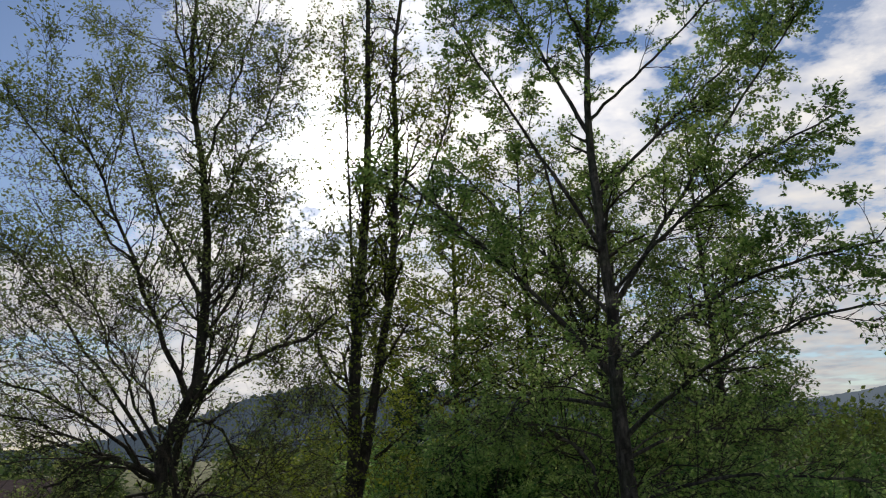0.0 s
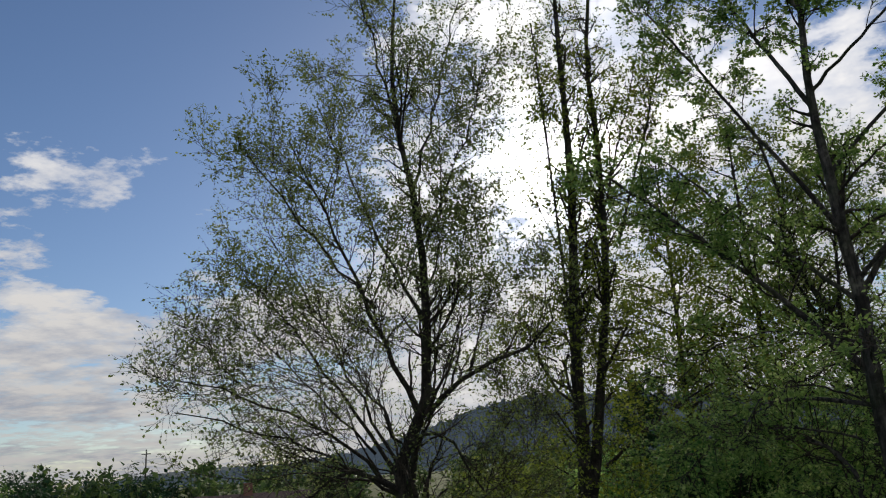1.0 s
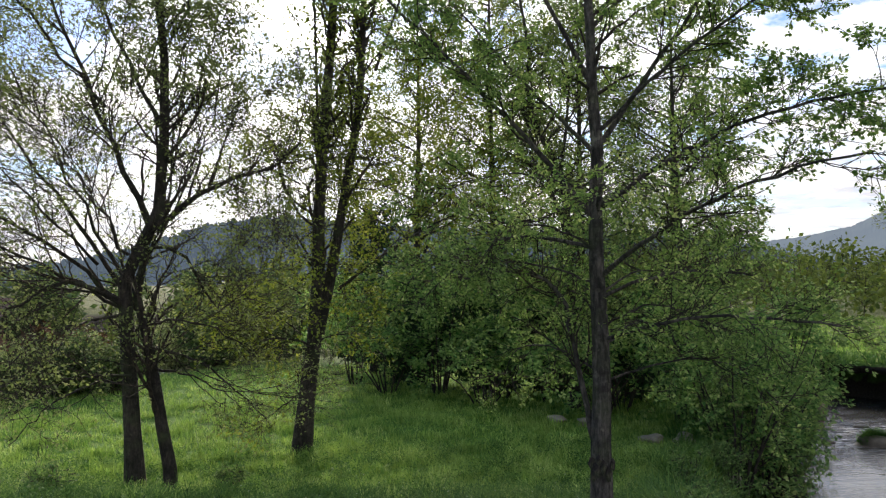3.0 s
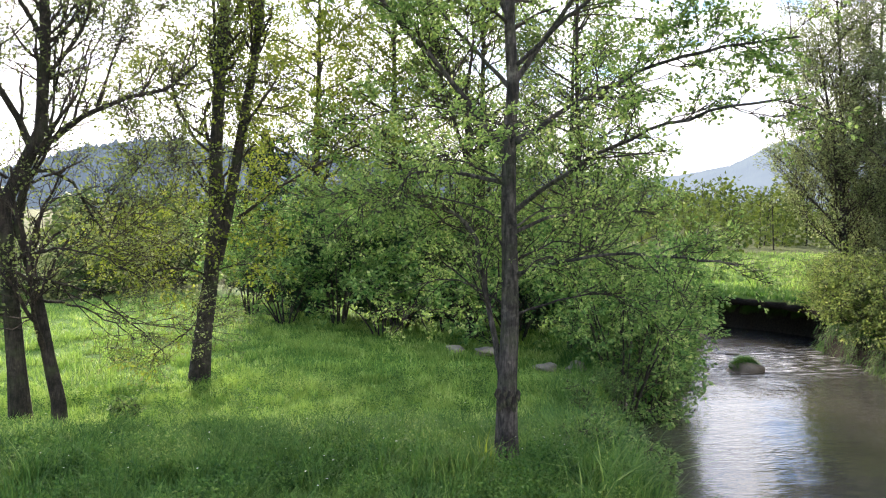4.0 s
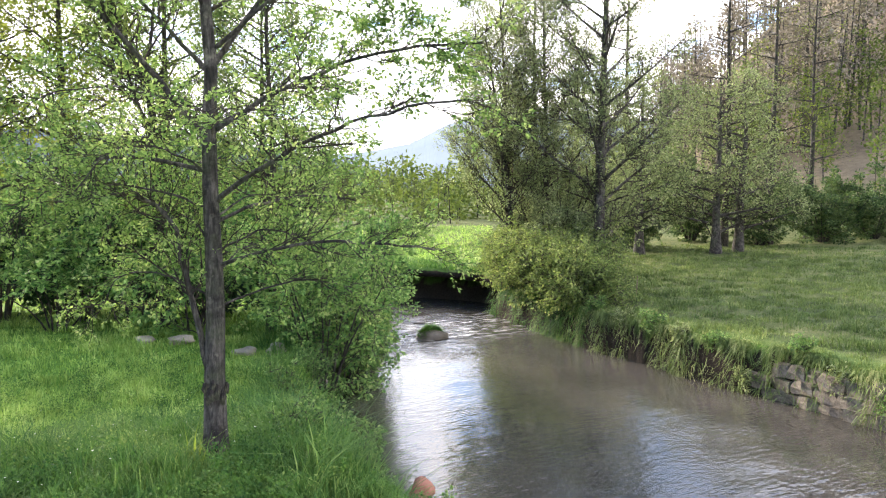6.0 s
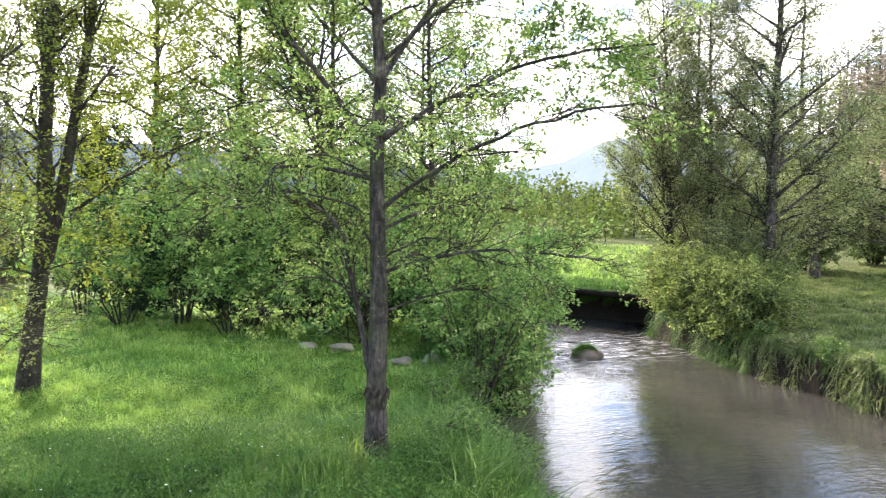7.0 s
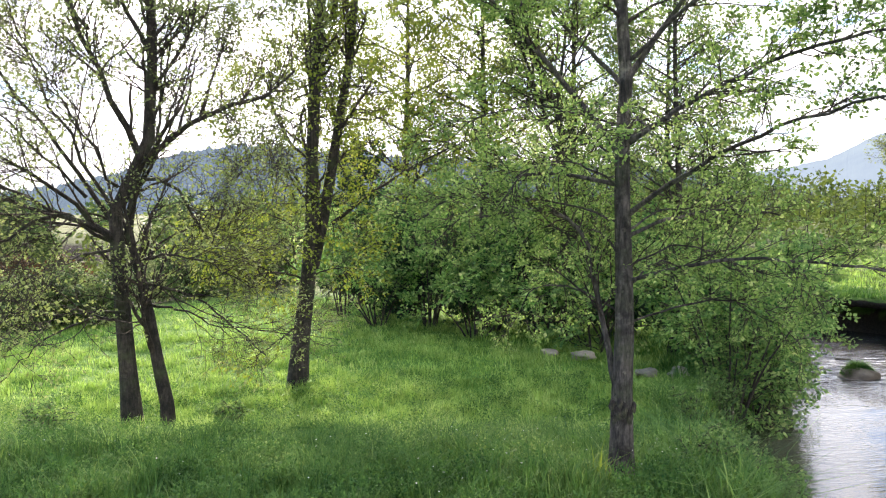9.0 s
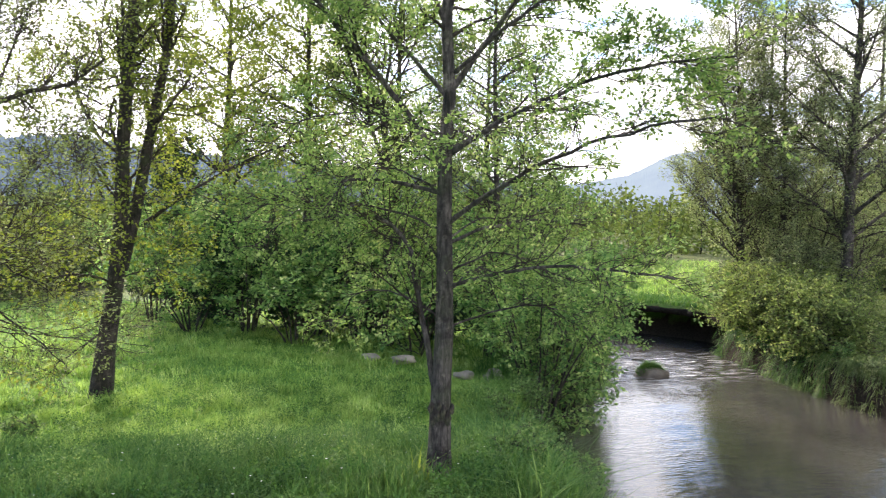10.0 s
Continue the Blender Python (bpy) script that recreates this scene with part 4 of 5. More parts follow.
wood("field_wood", "hazy row of trees beyond the far meadow", ring_spots(90, 12, 46, 110, 190, 107), H(90, 5, 9, 108), 109, M_WOOD_FRESH, M_BARK_DARK, 30, 0.9, low=0.1)
wood("field_wood", "pale green young trees beyond the far meadow", ring_spots(80, 14, 44, 60, 100, 131), H(80, 3.0, 5.5, 132), 133, M_WOOD_FRESH, M_BARK_DARK, 46, 0.42, low=0.08, wide=0.3)
wood("valley_wood", "dark row of trees across the valley", ring_spots(150, -62, 12, 85, 210, 110), H(150, 3.5, 7, 111), 112, M_LEAF_HEDGE, M_BARK_DARK, 30, 0.9, low=0.08)
wood("valley_wood", "dark conifers on the skyline", ring_spots(26, -46, -36, 90, 130, 113), H(26, 3.5, 6.2, 114), 115, M_LEAF_DARK, M_BARK_DARK, 44, 0.6, low=0.05, wide=0.14)


# ---- grass ----
def blades(x, y, tall, wide, rng, droop=0.35, lean=None):
    """Bent grass blades at the places x, y."""
    n = len(x)
    z = ground_height(x, y) - 0.02
    h = tall * rng.uniform(0.4, 1.25, n)
    a = rng.uniform(0, 6.283, n)
    out = np.stack([np.cos(a), np.sin(a), np.zeros(n)], -1)
    side = np.stack([-np.sin(a), np.cos(a), np.zeros(n)], -1) * (wide * rng.uniform(0.6, 1.3, n))[:, None]
    foot = np.stack([x, y, z], -1)
    b = (droop * rng.uniform(0.2, 1.4, n) * h)[:, None]
    mid = foot + out * b * 0.35 + np.array([0, 0, 1.0]) * (h * 0.6)[:, None]
    tip = foot + out * b + np.array([0, 0, 1.0]) * (h * (1.0 - 0.25 * rng.uniform(0, 1, n)))[:, None]
    V = np.stack([foot - side * 0.5, foot + side * 0.5, mid + side * 0.45, tip + side * 0.08, tip - side * 0.08, mid - side * 0.45], 1)
    k = np.arange(n)[:, None] * 6
    F = np.stack([k + [[0, 1, 2, 5]], k + [[5, 2, 3, 4]]], 1).reshape(-1, 4)
    return V.reshape(-1, 3), F


def lawn(name, label, n, a0, a1, r0, r1, tall, wide, mat, seed, sides=(1,), clear=0.35, power=1.0, clump=0.5, bare=None):
    rng = np.random.default_rng(seed)
    a, r = np.radians(rng.uniform(a0, a1, n)), r0 + (r1 - r0) * rng.uniform(0, 1, n) ** power
    x, y = np.sin(a) * r, np.cos(a) * r
    d, side = river_side(x, y)
    d = d + np.where(side > 0, 0.22, 0.09) * ripple(x, y, 6, 1.7)
    ok = (d > np.where((y > 23) & (side < 0), clear + 1.3, clear)) & np.isin(side, sides)
    if bare:
        ok &= ripple(x, y, seed + 5, 1.1) + 0.6 * ripple(x, y, seed + 6, 4.0) + rng.normal(0, 0.25, n) > bare
    x, y = x[ok], y[ok]
    lump = 1 + clump * ripple(x, y, seed + 1, 1.3) + 0.7 * ripple(x, y, seed + 2, 0.45)
    h = tall * np.clip(lump, 0.25, 2.3)
    V, F = blades(x, y, h, wide, rng, droop=0.6)
    tagged(new(name, mesh_from(name, V, F, mat)), label, "grass", kind="stuff")


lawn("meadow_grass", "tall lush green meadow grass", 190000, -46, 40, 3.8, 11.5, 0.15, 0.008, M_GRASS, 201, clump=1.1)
lawn("meadow_grass", "green meadow grass with sunlight put into its colour", 140000, -46, 36, 8.8, 15.5, 0.13, 0.011, M_GRASS_FRESH_SUNLIT, 205, clump=1.1)
lawn("meadow_grass", "short green meadow grass with sunlight put into its colour", 110000, -46, 36, 13.5, 30, 0.11, 0.02, M_GRASS_FRESH_SUNLIT, 202, clump=0.8)
lawn("field_grass", "short patchy grass of the far field", 150000, 28, 68, 15, 46, 0.11, 0.024, M_GRASS_DRY, 203, sides=(-1,), clear=0.3, bare=-0.3, clump=1.4)
lawn("field_grass", "fresh grass beyond the river bend", 36000, 8, 36, 26, 62, 0.20, 0.04, M_GRASS_FRESH_SUNLIT, 204, sides=(-1, 1), clear=0.3)


def fringe(name, label, n, y0, y1, tall, wide, mat, seed, side, d0, d1):
    """Long grass that hangs over the edge of a bank."""
    rng = np.random.default_rng(seed)
    y = rng.uniform(y0, y1, n * 6)
    x = rng.uniform(0, 24, n * 6)
    d, s = river_side(x, y)
    d = d + np.where(s > 0, 0.22, 0.09) * ripple(x, y, 6, 1.7)
    ok = (d > d0) & (d < d1) & (s == side)
    x, y = x[ok][:n], y[ok][:n]
    V, F = blades(x, y, tall * np.clip(1 + 0.6 * ripple(x, y, seed, 0.9), 0.3, 2), wide, rng, droop=1.3)
    tagged(new(name, mesh_from(name, V, F, mat)), label, "grass", kind="stuff")


def hanging(name, label, n, y0, y1, mat, seed):
    """Dry grass that hangs down the face of the stone bank."""
    rng = np.random.default_rng(seed)
    y, x = rng.uniform(y0, y1, n * 20), rng.uniform(14, 20, n * 20)
    d, s = river_side(x, y)
    d = d + 0.09 * ripple(x, y, 6, 1.7)
    ok = (d > 0.02) & (d < 0.5) & (s < 0) & (ripple(x, y, 77, 0.45) + 0.6 * ripple(x, y, 78, 1.4) + rng.normal(0, 0.15, len(x)) > 0.15)
    x, y = x[ok][:n], y[ok][:n]
    n = len(x)
    foot = np.stack([x, y, ground_height(x, y) + 0.02], -1)
    out = np.stack([-rng.uniform(0.05, 0.4, n), rng.normal(0, 0.22, n), np.zeros(n)], -1)
    side = np.stack([rng.normal(0, 0.004, n), rng.uniform(0.005, 0.011, n), np.zeros(n)], -1)
    drop = (rng.uniform(0.03, 0.5, n) ** 1.4)[:, None] * np.array([0, 0, -1.0])
    mid = foot + out * 0.6 + np.array([0, 0, 0.06])
    tip = foot + out + drop
    V = np.stack([foot - side, foot + side, mid + side, tip + side * 0.2, tip - side * 0.2, mid - side], 1).reshape(-1, 3)
    k = np.arange(n)[:, None] * 6
    F = np.stack([k + [[0, 1, 2, 5]], k + [[5, 2, 3, 4]]], 1).reshape(-1, 4)
    tagged(new(name, mesh_from(name, V, F, mat)), label, "grass", kind="stuff")


hanging("bank_grass", "dry tussock grass hanging down the stone bank", 8000, 3, 17.5, M_GRASS_DRY, 213)
hanging("bank_grass", "long green grass trailing down to the water", 8000, 17, 24.5, M_GRASS, 214)
fringe("bank_grass", "dry tussock grass hanging over the stone bank", 22000, 3, 24, 0.17, 0.010, M_GRASS_DRY, 211, -1, 0.1, 0.9)
fringe("bank_grass", "long dark grass down the meadow bank", 34000, 5.5, 25, 0.36, 0.011, M_GRASS, 212, 1, 0.12, 1.7)


# broad-leaved herbs between the grass
rng = np.random.default_rng(221)
a, r = np.radians(rng.uniform(-46, 34, 130000)), 4.5 + 11 * rng.uniform(0, 1, 130000) ** 1.1
x, y = np.sin(a) * r, np.cos(a) * r
d, side = river_side(x, y)
ok = (d > 0.5) & (side > 0) & (ripple(x, y, 222, 1.1) + 0.6 * ripple(x, y, 223, 0.45) > 0.12)
x, y = x[ok], y[ok]
foot = np.stack([x, y, ground_height(x, y)], -1)
line = np.stack([foot, foot + np.stack([rng.normal(0, 0.03, len(x)), rng.normal(0, 0.03, len(x)), rng.uniform(0.1, 0.3, len(x))], -1)], 1)
V, F = leaves(line, 4, 0.030, rng, u0=0.3, droop=0.1, flat=0.5)
tagged(new("meadow_herb", mesh_from("meadow_herb", V, F, M_GRASS)), "small broad-leaved herbs among the grass", "plant", kind="stuff")


# ---- stones ----
def stone_mesh(name, sx, sy, sz, seed, mat, rough=0.16, boxy=0.55, levels=2):
    """An uneven stone, rounded or blocky."""
    rng = np.random.default_rng(seed)
    bm = bmesh.new()
    bmesh.ops.create_icosphere(bm, subdivisions=levels, radius=1.0)
    ph, fr = rng.uniform(0, 6.28, 9), rng.uniform(1.2, 3.4, 9)
    for v in bm.verts:
        c = v.co.copy()
        m = max(abs(c.x), abs(c.y), abs(c.z))
        c = c.lerp(c / m * 0.82, boxy)
        k = 1 + rough * (math.sin(fr[0] * c.x + ph[0]) * math.sin(fr[1] * c.y + ph[1]) + 0.7 * math.sin(fr[2] * c.z * 1.7 + ph[2] + c.x * fr[3])) + rng.normal(0, rough * 0.22)
        v.co = Vector((c.x * sx * k, c.y * sy * k, c.z * sz * k))
    me = bpy.data.meshes.new(name)
    bm.to_mesh(me)
    bm.free()
    me.materials.append(mat)
    return me


def edge_x(y, side):
    """Where the water's edge lies at y, on the left (+1) or the right bank."""
    xs = np.linspace(0, 24, 1200)
    d, s = river_side(xs, np.full(xs.shape, y))
    inside = xs[d + (0.22 if side > 0 else 0.09) * ripple(xs, np.full(xs.shape, y), 6, 1.7) < 0]
    return float(inside[0] if side > 0 else inside[-1])


M_STONE_WET = mottled("wet_dark_stone", [(0.3, (0.03, 0.026, 0.02)), (0.7, (0.13, 0.11, 0.085))], 5.0, 0.45)
wall = tagged(new("bank_wall"), "rough dry-laid stone wall along the river bank", "wall", kind="structure")


def block_mesh(seed):
    """A rough squared block with worn corners."""
    rng = np.random.default_rng(seed)
    bm = bmesh.new()
    bmesh.ops.create_cube(bm, size=2.0)
    bmesh.ops.subdivide_edges(bm, edges=list(bm.edges), cuts=1, use_grid_fill=True)
    for v in bm.verts:
        c = v.co.lerp(v.co.normalized() * 1.2, 0.42)
        v.co = Vector((c.x * 0.15, c.y * 0.255, c.z * 0.132)) * (1 + rng.normal(0, 0.09)) + Vector(rng.normal(0, 0.012, 3))
    me = bpy.data.meshes.new("stone")
    bm.to_mesh(me)
    bm.free()
    me.materials.append(M_STONE)
    return me


shapes = [block_mesh(300 + k) for k in range(10)]
rng = np.random.default_rng(301)
for course in range(3):
    y = 2.5 + 0.31 * course
    while y < 14.6:
        w = rng.uniform(0.3, 0.62)
        if y < 10.8 and (course < 2 or rng.uniform() < 0.85):
            ob = put("stone", shapes[rng.integers(10)], wall)
            ob.location = (edge_x(y, -1) + 0.13 + 0.04 * course + rng.normal(0, 0.03), y + w / 2, WATER_Z + 0.10 + 0.29 * course + rng.normal(0, 0.02))
            ob.rotation_euler = (rng.normal(0, 0.06), rng.normal(0, 0.06), rng.normal(0, 0.08))
            ob.scale = (rng.uniform(0.9, 1.2), w / 0.49, rng.uniform(1.05, 1.3))
        y += w + 0.01


def boulder(name, label, at, size, seed, mat, group="", levels=3, boxy=0.3, turn=0.0):
    ob = tagged(new(name, stone_mesh(name, *size, seed, mat, boxy=boxy, levels=levels)), label, "stone", group)
    ob.location = at
    ob.rotation_euler = (0, 0, turn)
    for p in ob.data.polygons:
        p.use_smooth = True
    return ob


boulder("river_rock", "wet brown rock with grass on it in the rapids", (12.4, 20.5, WATER_Z - 0.05), (0.55, 0.4, 0.32), 311, M_STONE_WET, boxy=0.1)
rng = np.random.default_rng(312)
gx, gy = 12.4 + rng.uniform(-0.5, 0.5, 4200), 20.5 + rng.uniform(-0.36, 0.36, 4200)
rr = ((gx - 12.4) / 0.5) ** 2 + ((gy - 20.5) / 0.36) ** 2
gx, gy, rr = gx[rr < 0.85], gy[rr < 0.85], rr[rr < 0.85]
V, F = blades(gx, gy, 0.10 + 0.14 * (1 - rr), 0.012, rng, droop=0.9)
V[:, 2] += np.repeat(WATER_Z - 0.08 + 0.32 * np.sqrt(1 - rr), 6) - np.repeat(ground_height(gx, gy), 6)
tagged(new("rock_grass", mesh_from("rock_grass", V, F, M_GRASS)), "tuft of dark grass on the river rock", "grass", kind="stuff")
boulder("red_boulder", "reddish rounded boulder at the foot of the bank", (5.62, 9.75, -1.12), (0.2, 0.19, 0.2), 313, M_STONE_RED, boxy=0.1)
boulder("river_stone", "small dark wet stone beside the rapids", (11.3, 20.9, WATER_Z), (0.22, 0.16, 0.09), 314, M_STONE_WET, "stones in the rapids")
boulder("river_stone", "small dark wet stone beside the rapids", (11.0, 21.7, WATER_Z), (0.3, 0.2, 0.1), 315, M_STONE_WET, "stones in the rapids")
boulder("river_stone", "small dark wet stone beside the rapids", (13.4, 22.9, WATER_Z), (0.25, 0.16, 0.07), 316, M_STONE_WET, "stones in the rapids")
boulder("bank_stone", "upright brown stone beside the dark bank", (13.0, 24.6, -0.95), (0.28, 0.26, 0.45), 317, M_STONE)
for k, (x, y, sx, sz) in enumerate(((3.95, 17.1, 0.42, 0.10), (4.85, 15.5, 0.34, 0.09), (5.4, 15.25, 0.5, 0.13), (6.2, 14.95, 0.5, 0.16), (3.3, 17.6, 0.3, 0.08))):
    boulder("flat_stone", "pale flat stone lying in the grass near the bank", (x, y, floor_z(x, y) + 0.08), (sx * 0.75, 0.2, sz * 1.0), 320 + k, M_STONE_PALE, "stones at the meadow's edge", boxy=0.25, turn=0.5 * k)

# ---- posts in the field ----
M_FRAME_WOOD = mottled("weathered_wood", [(0.3, (0.12, 0.09, 0.06)), (0.7, (0.28, 0.22, 0.15))], 12.0)
for k, (x, y, h) in enumerate(((18.6, 17.8, 0.7),)):
    z = floor_z(x, y)
    line = np.array([[(0, 0, -0.2), (0.01, 0, h * 0.5), (0.04, 0.01, h)]])
    V, F = tubes(line, np.array([[0.018, 0.017, 0.015]]), 8)
    post = tagged(new("fence_post", mesh_from("fence_post", V, F, M_FRAME_WOOD)), "weathered brown wooden stake in the field", "post", "stakes in the field")
    post.location = (x, y, z)


# ---- weeds and flowers ----
def tuft(name, label, x, y, n, tall, wide, mat, seed, spread=0.1, droop=0.6):
    rng = np.random.default_rng(seed)
    V, F = blades(x + rng.normal(0, spread, n), y + rng.normal(0, spread, n), np.full(n, tall), wide, rng, droop=droop)
    ob = tagged(new(name, mesh_from(name, V, F, mat)), label, "plant")
    return ob


M_IRIS = leaf_material("iris_leaf", (0.13, 0.24, 0.03), (0.30, 0.40, 0.07), trans=0.5)
tuft("iris_clump", "yellow-green sword-leaved clump at the foot of the tree", 1.52, 6.85, 34, 0.32, 0.018, M_IRIS, 401, 0.06, 0.6)


def tussocks(label, n, r0, r1, t0, t1, spread, per, wide, mat, seed, a0=-46, a1=30):
    """Mounds of longer grass scattered over the meadow."""
    rng = np.random.default_rng(seed)
    a, r = np.radians(rng.uniform(a0, a1, n)), r0 + (r1 - r0) * rng.uniform(0, 1, n) ** 0.8
    cx, cy, tall = np.sin(a) * r, np.cos(a) * r, rng.uniform(t0, t1, n)
    keep = river_side(cx, cy)[0] > 0.7
    cx, cy, tall = cx[keep], cy[keep], tall[keep]
    k = np.repeat(np.arange(len(cx)), per)
    off = rng.normal(0, 1, (len(k), 2))
    h = tall[k] * np.exp(-0.35 * (off ** 2).sum(1))
    V, F = blades(cx[k] + off[:, 0] * spread * tall[k] / t1, cy[k] + off[:, 1] * spread * tall[k] / t1, h, wide, rng, droop=0.8)
    tagged(new("grass_tussock", mesh_from("grass_tussock", V, F, mat)), label, "grass", kind="stuff")


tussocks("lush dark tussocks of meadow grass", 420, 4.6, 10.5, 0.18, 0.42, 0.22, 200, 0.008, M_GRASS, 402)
tussocks("green tussocks of meadow grass with sunlight put into their colour", 420, 9.5, 22, 0.18, 0.36, 0.26, 130, 0.012, M_GRASS_FRESH_SUNLIT, 403)
tussocks("uneven tufts of pale field grass", 700, 19, 40, 0.10, 0.24, 0.36, 70, 0.018, M_GRASS_DRY, 405, 34, 66)
rng = np.random.default_rng(404)
for k, (x, y, h) in enumerate(((2.7, 7.4, 0.4), (3.2, 8.3, 0.45), (3.6, 9.3, 0.5), (-4.4, 9.8, 0.5), (-2.6, 11.6, 0.5), (4.2, 11.6, 0.8), (-5.2, 11.2, 0.45))):
    shrub("weed_clump", "leafy green nettle clump in the meadow", x, y, h, 0.3, 430 + k, M_LEAF_BUSH, n=14, n1=5, l1=0.16, n2=4, l2=0.1, per=5, size=0.05, category="plant", group="nettles in the meadow", r0=0.006)
for k in range(17):
    y = 3.5 + 1.1 * k
    x = edge_x(y, -1) + rng.uniform(0.1, 0.45)
    shrub("weed_clump", "leafy weed clump on the stone bank", x, y, rng.uniform(0.15, 0.45), 0.3, 550 + k, M_LEAF_SILVER if k % 2 else M_LEAF_BUSH, n=12, n1=5, l1=0.25, n2=4, l2=0.14, per=5, size=0.06, category="plant", group="weeds on the far bank", r0=0.008)
for k in range(9):
    y = 6.0 + 1.5 * k
    x = edge_x(y, 1) - rng.uniform(0.6, 1.1)
    shrub("weed_clump", "dark leafy weeds down the river bank", x, y, rng.uniform(0.35, 0.8), 0.4, 470 + k, M_LEAF_BUSH, n=14, n1=6, l1=0.3, n2=4, l2=0.16, per=6, size=0.055, category="plant", group="weeds on the near bank", r0=0.008)

m, n = material("white_petal")
p = n.add("ShaderNodeBsdfPrincipled", Roughness=0.6)
p.inputs["Base Color"].default_value = (0.78, 0.78, 0.70, 1)
finish(n, p.outputs[0])
M_PETAL = m
rng = np.random.default_rng(480)
a, r = np.radians(rng.uniform(-44, 24, 300)), rng.uniform(5.8, 13, 300)
x, y = np.sin(a) * r, np.cos(a) * r
ok = (river_side(x, y)[0] > 0.6) & (ripple(x, y, 481, 2.0) > 0.0)
x, y = x[ok], y[ok]
c = np.stack([x, y, ground_height(x, y) + rng.uniform(0.12, 0.3, len(x))], -1)
s = rng.uniform(0.006, 0.013, len(x))[:, None]
V = np.stack([c + s * np.array(q) for q in ((1, 0, 0.2), (0, 1, 0), (-1, 0, 0.2), (0, -1, 0))], 1).reshape(-1, 3)
tagged(new("wild_flower", mesh_from("wild_flower", V, np.arange(len(V)).reshape(-1, 4), M_PETAL)), "scattered tiny white flowers in the grass", "flower", kind="stuff")


# ---- brick house beyond the meadow ----
def brick_material():
    m, n = material("red_brick")
    pos = n.add("ShaderNodeTexCoord").outputs["Object"]
    mp = n.add("ShaderNodeMapping")
    mp.inputs["Rotation"].default_value = (radians(90), 0, 0)
    n.wire(pos, mp.inputs[0])
    t = n.add("ShaderNodeTexBrick", Scale=4.0)
    t.inputs["Color1"].default_value, t.inputs["Color2"].default_value, t.inputs["Mortar"].default_value = (0.17, 0.075, 0.05, 1), (0.25, 0.12, 0.08, 1), (0.26, 0.23, 0.20, 1)
    n.wire(mp.outputs[0], t.inputs["Vector"])
    p = n.add("ShaderNodeBsdfPrincipled", Roughness=0.9)
    n.wire(n.mix(n.noise(pos, 1.2, 5), t.outputs[0], (0.15, 0.07, 0.05)), p.inputs["Base Color"])
    finish(n, p.outputs[0])
    return m


def box(bm, x0, x1, y0, y1, z0, z1):
    g = bmesh.ops.create_cube(bm, size=1.0, matrix=Matrix.Translation(((x0 + x1) / 2, (y0 + y1) / 2, (z0 + z1) / 2)) @ Matrix.Diagonal((x1 - x0, y1 - y0, z1 - z0, 1)))
    return g["verts"]


def solid(boxes, bevel=0.0):
    bm = bmesh.new()
    for b in boxes:
        box(bm, *b)
    if bevel:
        bmesh.ops.bevel(bm, geom=list(bm.edges), offset=bevel, segments=1, affect="EDGES")
    return bm


M_BRICK = brick_material()
M_ROOF = mottled("dark_roof_tile", [(0.3, (0.05, 0.035, 0.03)), (0.7, (0.13, 0.08, 0.065))], 6.0)
M_FRAME = mottled("white_paint", [(0.3, (0.62, 0.62, 0.60)), (0.7, (0.76, 0.76, 0.74))], 8.0, 0.5, 0.1)
m, n = material("window_glass")
p = n.add("ShaderNodeBsdfPrincipled", Roughness=0.08)
p.inputs["Base Color"].default_value = (0.03, 0.035, 0.04, 1)
finish(n, p.outputs[0])
M_GLASS = m
M_SASH = mottled("greyish_white_paint", [(0.3, (0.26, 0.26, 0.25)), (0.7, (0.42, 0.42, 0.40))], 8.0, 0.6, 0.1)
def window(parent, x0, x1, z0, z1, y=0.0):
    """A white casement with a middle bar, its pane and its sill."""
    mid = (x0 + x1) / 2
    bars = [(x0, x0 + 0.08, y - 0.08, y + 0.02, z0, z1), (x1 - 0.08, x1, y - 0.08, y + 0.02, z0, z1), (x0 + 0.08, x1 - 0.08, y - 0.08, y + 0.02, z0, z0 + 0.08), (x0 + 0.08, x1 - 0.08, y - 0.08, y + 0.02, z1 - 0.08, z1), (mid - 0.03, mid + 0.03, y - 0.08, y + 0.02, z0 + 0.08, z1 - 0.08)]
    win = part("window", solid(bars), M_SASH, parent, "greyish white window frame")
    part("pane", solid([(x0 + 0.08, x1 - 0.08, y - 0.035, y - 0.025, z0 + 0.08, z1 - 0.08)]), M_GLASS, win)
    part("sill", solid([(x0 - 0.08, x1 + 0.08, y - 0.26, y - 0.08, z0 - 0.08, z0)]), M_SASH, win)


house = tagged(new("brick_house"), "two-storey red brick house with white windows behind hedges", "house")
house.location = (-30.6, 53.9, floor_z(-30.6, 53.9) + 0.0)
house.rotation_euler = (0, 0, radians(31))
HALF, EAVES, FLOORS = 5.4, 5.2, ((0.95, 2.0), (3.15, 4.15))
CENTRES = (-4.0, -2.1, -0.3, 1.5, 3.6)
edges = [-HALF] + [c + d for c in CENTRES for d in (-0.45, 0.45)] + [HALF]
walls = [(edges[k], edges[k + 1], -0.15, 0.15, 0, EAVES) for k in range(0, len(edges), 2)]
walls += [(edges[k], edges[k + 1], -0.15, 0.15, za, zb) for k in range(1, len(edges) - 1, 2) for za, zb in ((0, FLOORS[0][0]), (FLOORS[0][1], FLOORS[1][0]), (FLOORS[1][1], EAVES))]
walls += [(-HALF, -HALF + 0.3, 0.15, 7, 0, EAVES), (HALF - 0.3, HALF, 0.15, 7, 0, EAVES), (-HALF, HALF, 7, 7.3, 0, EAVES)]
